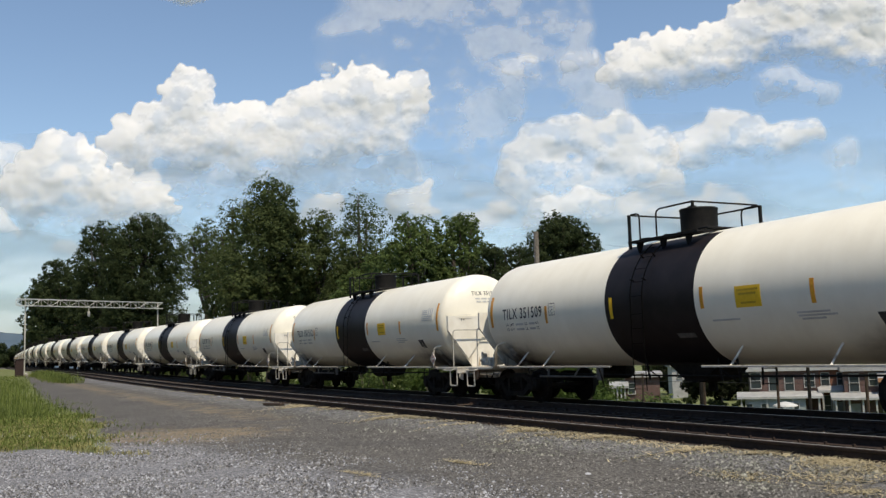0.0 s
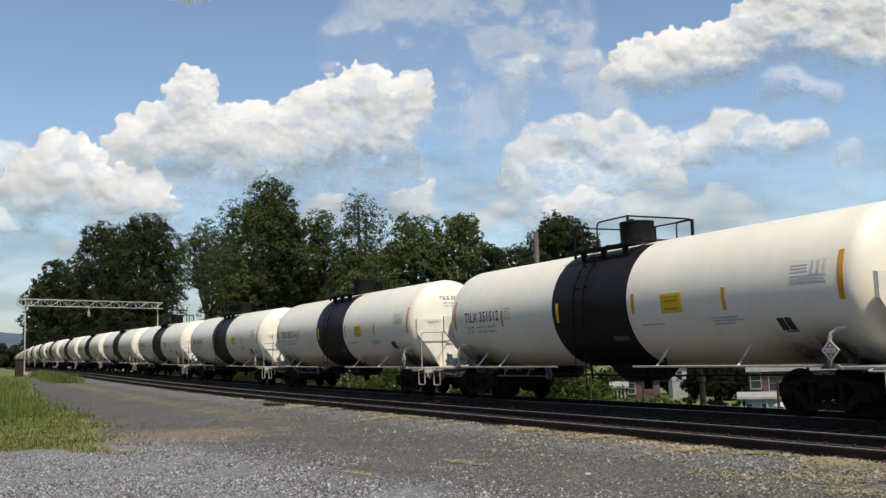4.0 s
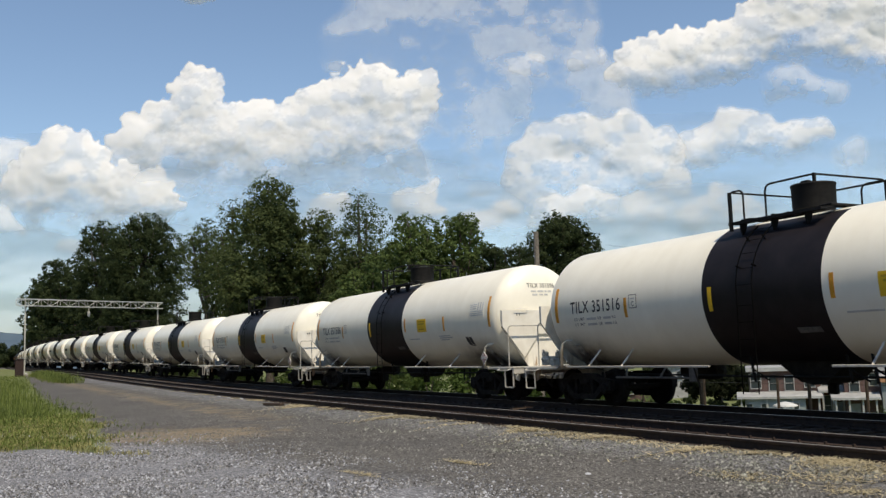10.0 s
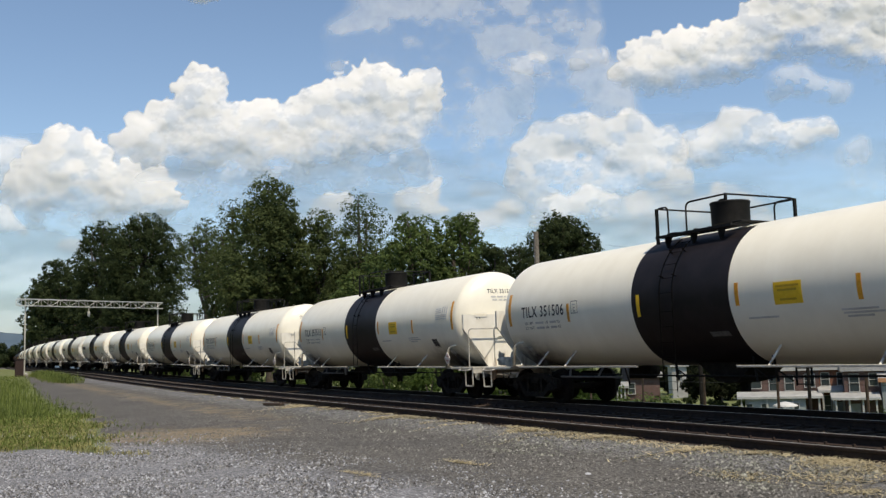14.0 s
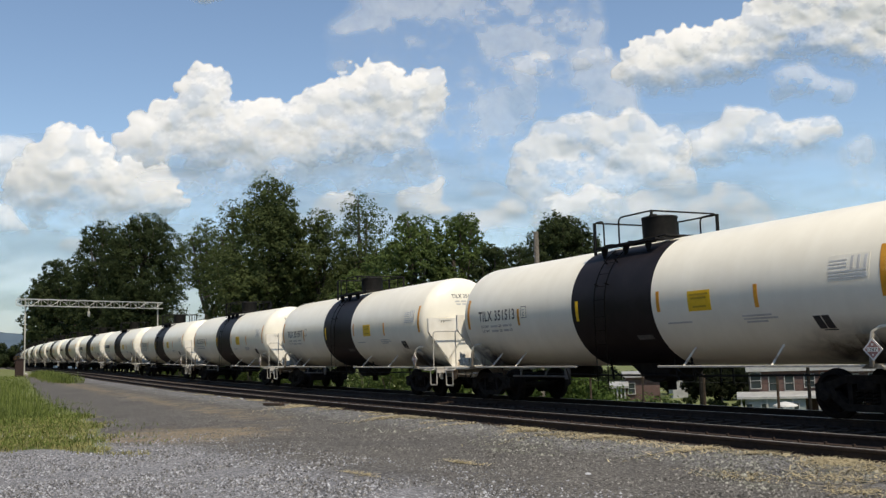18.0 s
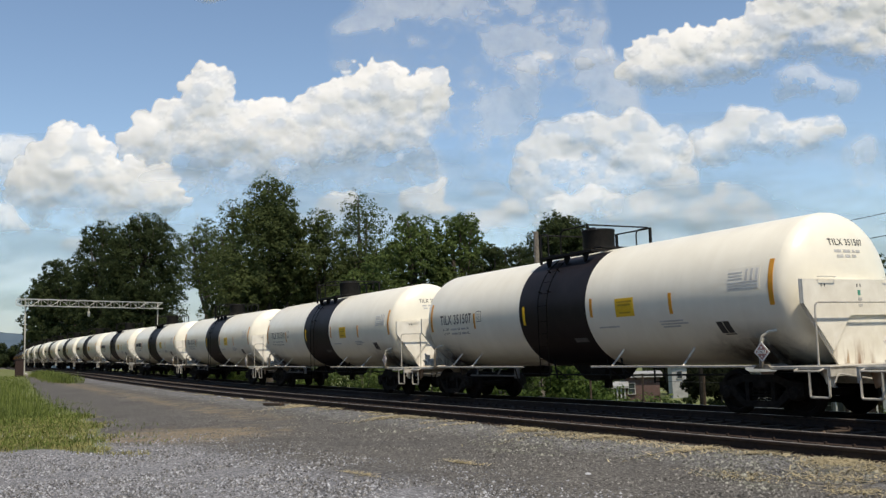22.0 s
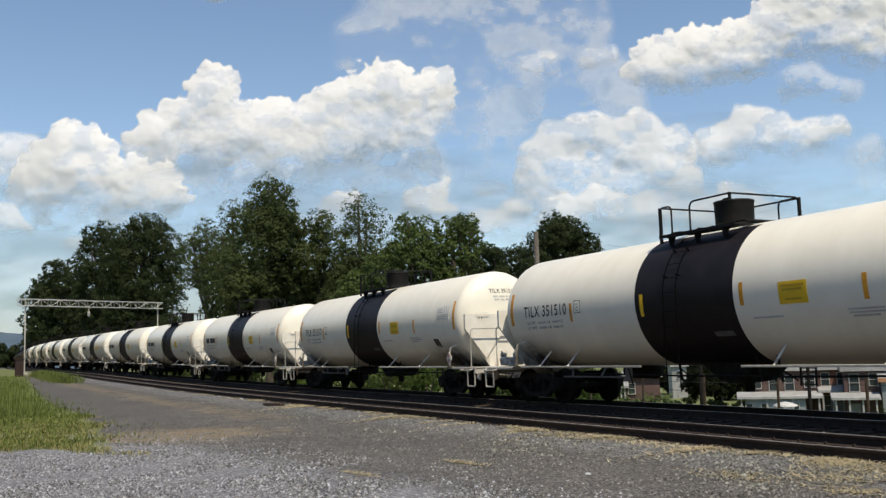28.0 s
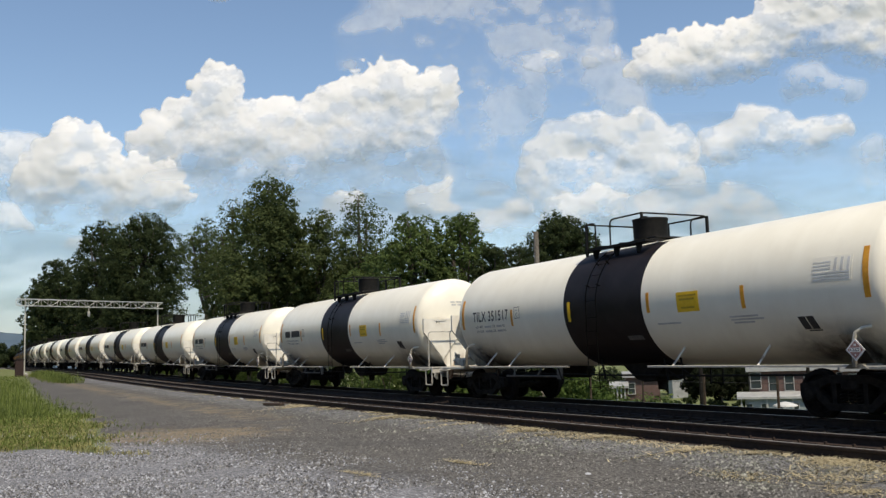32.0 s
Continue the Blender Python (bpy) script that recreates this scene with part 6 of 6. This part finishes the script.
stone_field("loose_gravel", 70000, lambda g, n: ahead(g, n, 9.5, 30, lot), (0.010, 0.032), M_STONE, "loose grey gravel strewn over the lot", 31)
stone_field("pale_gravel", 95000, lambda g, n: ahead(g, n, 9.5, 23, lambda x, y: lot(x, y) & (y < 4.6 + (x + 14) * 0.12 + g.uniform(-1.5, 2.2, len(x)))), (0.011, 0.036), M_PALESTONE, "pale crushed stone scattered on the lot", 32)
stone_field("track_ballast", 22000, lambda g, n: ahead(g, n, 11, 75, lambda x, y: (y - track_y(x) > -4.8) & (y - track_y(x) < 2.6)), (0.018, 0.05), M_BALLAST, "dark rust-stained ballast between the rails", 33)
stone_field("ballast_edge", 46000, lambda g, n: ahead(g, n, 11, 60, lambda x, y: (y - track_y(x) > -6.9 + 0.4 * np.sin(x)) & (y - track_y(x) < -4.85)), (0.018, 0.05), M_EDGESTONE, "pale ballast stones along the track's edge", 34)


def blades(name, pts, h0, h1, lean, width, mat, label, seed, flat=0.0):
    rng = np.random.RandomState(seed)
    n = len(pts)
    h = rng.uniform(h0, h1, n)
    a = rng.uniform(0, 6.28, n)
    l = lean * rng.uniform(0.2, 1.0, n) * h
    w = width * rng.uniform(0.6, 1.3, n)
    dx, dy = np.cos(a), np.sin(a)
    b = a + rng.uniform(0.6, 2.5, n)
    wx, wy = np.cos(b) * w, np.sin(b) * w
    z = h * (1 - flat)
    p0 = pts + np.stack([wx, wy, 0 * h], -1)
    p1 = pts - np.stack([wx, wy, 0 * h], -1)
    m0 = pts + np.stack([dx * l * 0.35 + wx * 0.8, dy * l * 0.35 + wy * 0.8, z * 0.6], -1)
    m1 = pts + np.stack([dx * l * 0.35 - wx * 0.8, dy * l * 0.35 - wy * 0.8, z * 0.6], -1)
    tp = pts + np.stack([dx * l, dy * l, z * (0.75 if lean > 0.8 else 1.0)], -1)
    vs = np.stack([p0, p1, m0, m1, tp], 1).reshape(-1, 3)
    k = np.arange(n)[:, None] * 5
    fs = np.concatenate([k + (0, 1, 3), k + (0, 3, 2), k + (2, 3, 4)])
    me = fast_mesh(name, vs, fs, mat)
    return tagged(new(name, me), label, kind="stuff")


M_GRASS = leaf_material("rough_grass", (0.085, 0.122, 0.032), (0.185, 0.23, 0.072), 0.35)
M_DRYGRASS = leaf_material("yellowing_grass", (0.18, 0.175, 0.07), (0.33, 0.31, 0.15), 0.25)
M_STRAW = leaf_material("dry_straw", (0.32, 0.275, 0.19), (0.50, 0.435, 0.315), 0.2)


def verge(rng, n, lo, hi, inset=0.0):
    x = -lo * (hi / lo) ** rng.uniform(0, 1, n)
    e = grass_edge(x) + 0.35 * np.sin(x * 1.3) + 0.2 * np.sin(x * 3.7)
    y = e - inset - rng.uniform(0, 1, n) ** 0.8 * np.minimum(4.5, np.maximum(0.5, e + 0.5))
    clumps = np.sin(x * 0.9 + 1.7 * np.sin(y * 1.1)) + np.sin(y * 1.9 + 0.6 * x) + 0.7 * np.sin(x * 2.7 - y * 2.2)
    ok = (clumps + rng.uniform(-1.3, 1.3, n) > -1.5) & (-x > grass_foot(y) + 0.5 * np.sin(y * 5.0) + rng.uniform(-0.5, 1.2, n))
    x, y = x[ok], y[ok]
    return np.stack([x, y, ground_z(x, y)], -1)


g1 = np.random.RandomState(41)
short = verge(g1, 30000, 18.0, 34, 0.0)
blades("verge_grass_edge", short[g1.uniform(0, 1, len(short)) < 0.75], 0.03, 0.13, 1.2, 0.008, M_DRYGRASS, "yellowing short grass along the lot's edge", 43)
blades("short_grass", verge(g1, 16000, 20.5, 36, 0.2), 0.05, 0.16, 0.9, 0.009, M_GRASS, "short rough green grass on the verge", 49)
blades("verge_grass", verge(g1, 17000, 29, 105, 0.1), 0.08, 0.30, 0.9, 0.010, M_GRASS, "rough green grass on the verge", 42)
tall = verge(g1, 2400, 33, 80, 0.3)
blades("tall_weeds", tall, 0.3, 0.62, 0.45, 0.012, M_GRASS, "tall weeds standing in the verge", 44)


def straw_spots(rng, n):
    """Dead grass in drifts along the track's edge and in patches on the lot."""
    s = rng.uniform(4, 60, n)
    along = np.sin(s * 0.9) + np.sin(s * 2.3 + 1) + 1.1 * np.sin(s * 5.1) + 0.8 * np.sin(s * 11.7)
    off = 4.86 + np.abs(rng.normal(size=n)) * (0.42 + 0.30 * np.sin(s * 1.7 + 0.5)) + 0.06 * np.sin(s * 0.7)
    keep = along + rng.uniform(-1, 1, n) > 0.7 + 0.07 * np.maximum(0, s - 17)
    x, y = -s, track_y(-s) - off
    return np.stack([x[keep], y[keep], ground_z(x[keep], y[keep])], -1)


def patches(rng, spots, n):
    out = []
    for x, y, rx, ry in spots:
        a = rng.normal(size=(n, 2)) * 0.5
        out.append(np.stack([x + a[:, 0] * rx - a[:, 1] * ry * 0.2, y + a[:, 1] * ry + a[:, 0] * rx * 0.1], -1))
    p = np.concatenate(out)
    return np.stack([p[:, 0], p[:, 1], ground_z(p[:, 0], p[:, 1])], -1)


blades("dry_grass_drift", straw_spots(g1, 46000), 0.05, 0.22, 2.4, 0.011, M_STRAW, "dead straw-coloured grass matted along the rail", 45, 0.75)
spots = ((-9.1, 8.9, 0.9, 0.25), (-8.1, 9.3, 0.7, 0.25), (-7.4, 8.9, 0.6, 0.2), (-12.8, 5.2, 0.5, 0.06), (-13.0, 7.0, 0.45, 0.06), (-14.4, 10.1, 1.4, 0.35), (-11.5, 10.2, 1.2, 0.3), (-9.8, 10.6, 1.2, 0.35), (-8.6, 10.5, 1.0, 0.35), (-13.0, 10.3, 1.0, 0.3))
blades("dry_grass_patch", patches(g1, spots, 210), 0.04, 0.14, 2.4, 0.010, M_STRAW, "flattened dead grass in patches on the gravel", 46, 0.7)
weeds = [(-22 - 5.1 * k, 3.7 + 0.12 * k + 0.3 * math.sin(k * 2.0), 2.6, 0.8) for k in range(6)]
blades("weed_tufts", patches(g1, weeds, 90), 0.03, 0.10, 0.7, 0.009, M_GRASS, "scattered weed tufts on the lot", 47)
far_weeds = [(-78 - 5.0 * k, 7.6 + 0.05 * k, 4.0, 0.9) for k in range(6)]
blades("far_weeds", patches(g1, far_weeds, 500), 0.25, 0.7, 0.5, 0.02, M_GRASS, "weeds beside the line far off", 48)

stone_field("verge_stones", 420, lambda g, n: patches(g, [(-25.5, 1.6, 1.6, 0.7), (-24.0, 2.4, 1.2, 0.5), (-26.5, 0.6, 1.2, 0.6)], n // 3), (0.03, 0.10), M_PALESTONE, "pale stones heaped in the verge", 51)

# debris on the lot
plank = thing("timber_plank", "short dark weathered plank lying on the gravel", "plank", at=pose(-31.6, 9.75, float(ground_z(-31.6, 9.75)) + 0.05, 0, 0, 20))
part("board", Shape().box((0, 0, 0), (0.95, 0.2, 0.09), cut=0.01), M_TIE, plank)
for k, (x, y) in enumerate(((-40.5, 10.1), (-38.5, 10.0), (-37.3, 10.2), (-10.6, 7.6))):
    sc = 0.10 if k < 3 else 0.06
    z = float(ground_z(x, y))
    rk = Shape().lathe([(0.0, sc * 0.8), (sc * 0.35, sc), (sc * 0.7, sc * 0.7), (sc * 0.85, 0.01)], "z", (0, 0, 0), 7)
    solid("pale_rock", rk, M_PALESTONE, "pale broken rock lying beside the track", "rock", "pale rocks", at=pose(x, y, z - 0.02, 8 * k, 5, 40 * k))

# ties: the near ones singly, the far ones joined
TIE_MESH = Shape().box((0, 0, 0), (0.23, 2.59, 0.17), cut=0.012).mesh("tie", M_TIE)
PLATE_MESH = Shape().box((0, 0, 0), (0.19, 0.36, 0.02)).box((0.05, -0.10, 0.03), (0.035, 0.04, 0.05)).box((-0.05, 0.10, 0.03), (0.035, 0.04, 0.05)).box((0.05, 0.10, 0.03), (0.035, 0.04, 0.05)).mesh("tie_plate", M_RAIL)
rest = Shape()
for tr, centre in zip(tracks, (GAP, 0.0)):
    for k in range(330):
        s = -2 + 0.53 * k
        x, y, z, a = rail_point(s, centre)
        jig = 0.02 * math.sin(k * 12.9)
        m = Matrix.Translation((x, y, z - 0.18 - 0.083)) @ Matrix.Rotation(-a + jig, 4, "Z")
        if k < 100:
            t = part("tie", TIE_MESH, None, tr)
            t.matrix_basis = m
            for side in (-1, 1):
                if k < 70:
                    q = part("tie_plate", PLATE_MESH, None, tr)
                    q.matrix_basis = Matrix.Translation((x, y, z - 0.177)) @ Matrix.Rotation(-a, 4, "Z") @ Matrix.Translation((0, side * GAUGE / 2, 0))
        else:
            rest.box(m.translation, (0.23, 2.59, 0.17), Matrix.Rotation(-a, 4, "Z"))
tagged(part("far_ties", rest, M_TIE, tracks[0], "dark ties far down the line"), kind="stuff")


# ---- movement ----
def car_pose(s):
    """The pose of a car whose middle is s metres down the line: its trucks sit on the rails."""
    a, b = rail_point(s - 6.6), rail_point(s + 6.6)
    p, q = Vector(a[:3]), Vector(b[:3])
    d = (p - q).normalized()
    yaw, tilt = math.atan2(d.y, d.x), math.asin(d.z)
    mid = (p + q) / 2
    return pose(mid.x, mid.y, mid.z, 0, -math.degrees(tilt), math.degrees(yaw))


def travelled(t):
    """How far the slowing train has come."""
    return 3.95445 * t + 7.486e-4 * t * t - 7.217e-5 * t ** 3


def motions():
    turn_rows = [(0.16 * k, travelled(0.16 * k) / 0.457) for k in range(201)]
    for i, c in enumerate(TRAIN):
        s0 = HEAD_S + i * PITCH
        walk(c, [(t, car_pose(s0 - travelled(t))) for t in np.linspace(0, 32, 33)])
        if i > 13:
            continue
        for w in c.children_recursive:
            if w.name.startswith("wheelset"):
                x, y, z = w.location
                walk(w, [(t, Matrix.Translation((x, y, z)) @ Matrix.Rotation(a, 4, "Y")) for t, a in turn_rows])
    for c, dx in CLOUDS:
        m = c.matrix_basis.copy()
        walk(c, [(0.0, m), (16.0, Matrix.Translation(dx * 0.5) @ m), (32.0, Matrix.Translation(dx) @ m)])


motions()
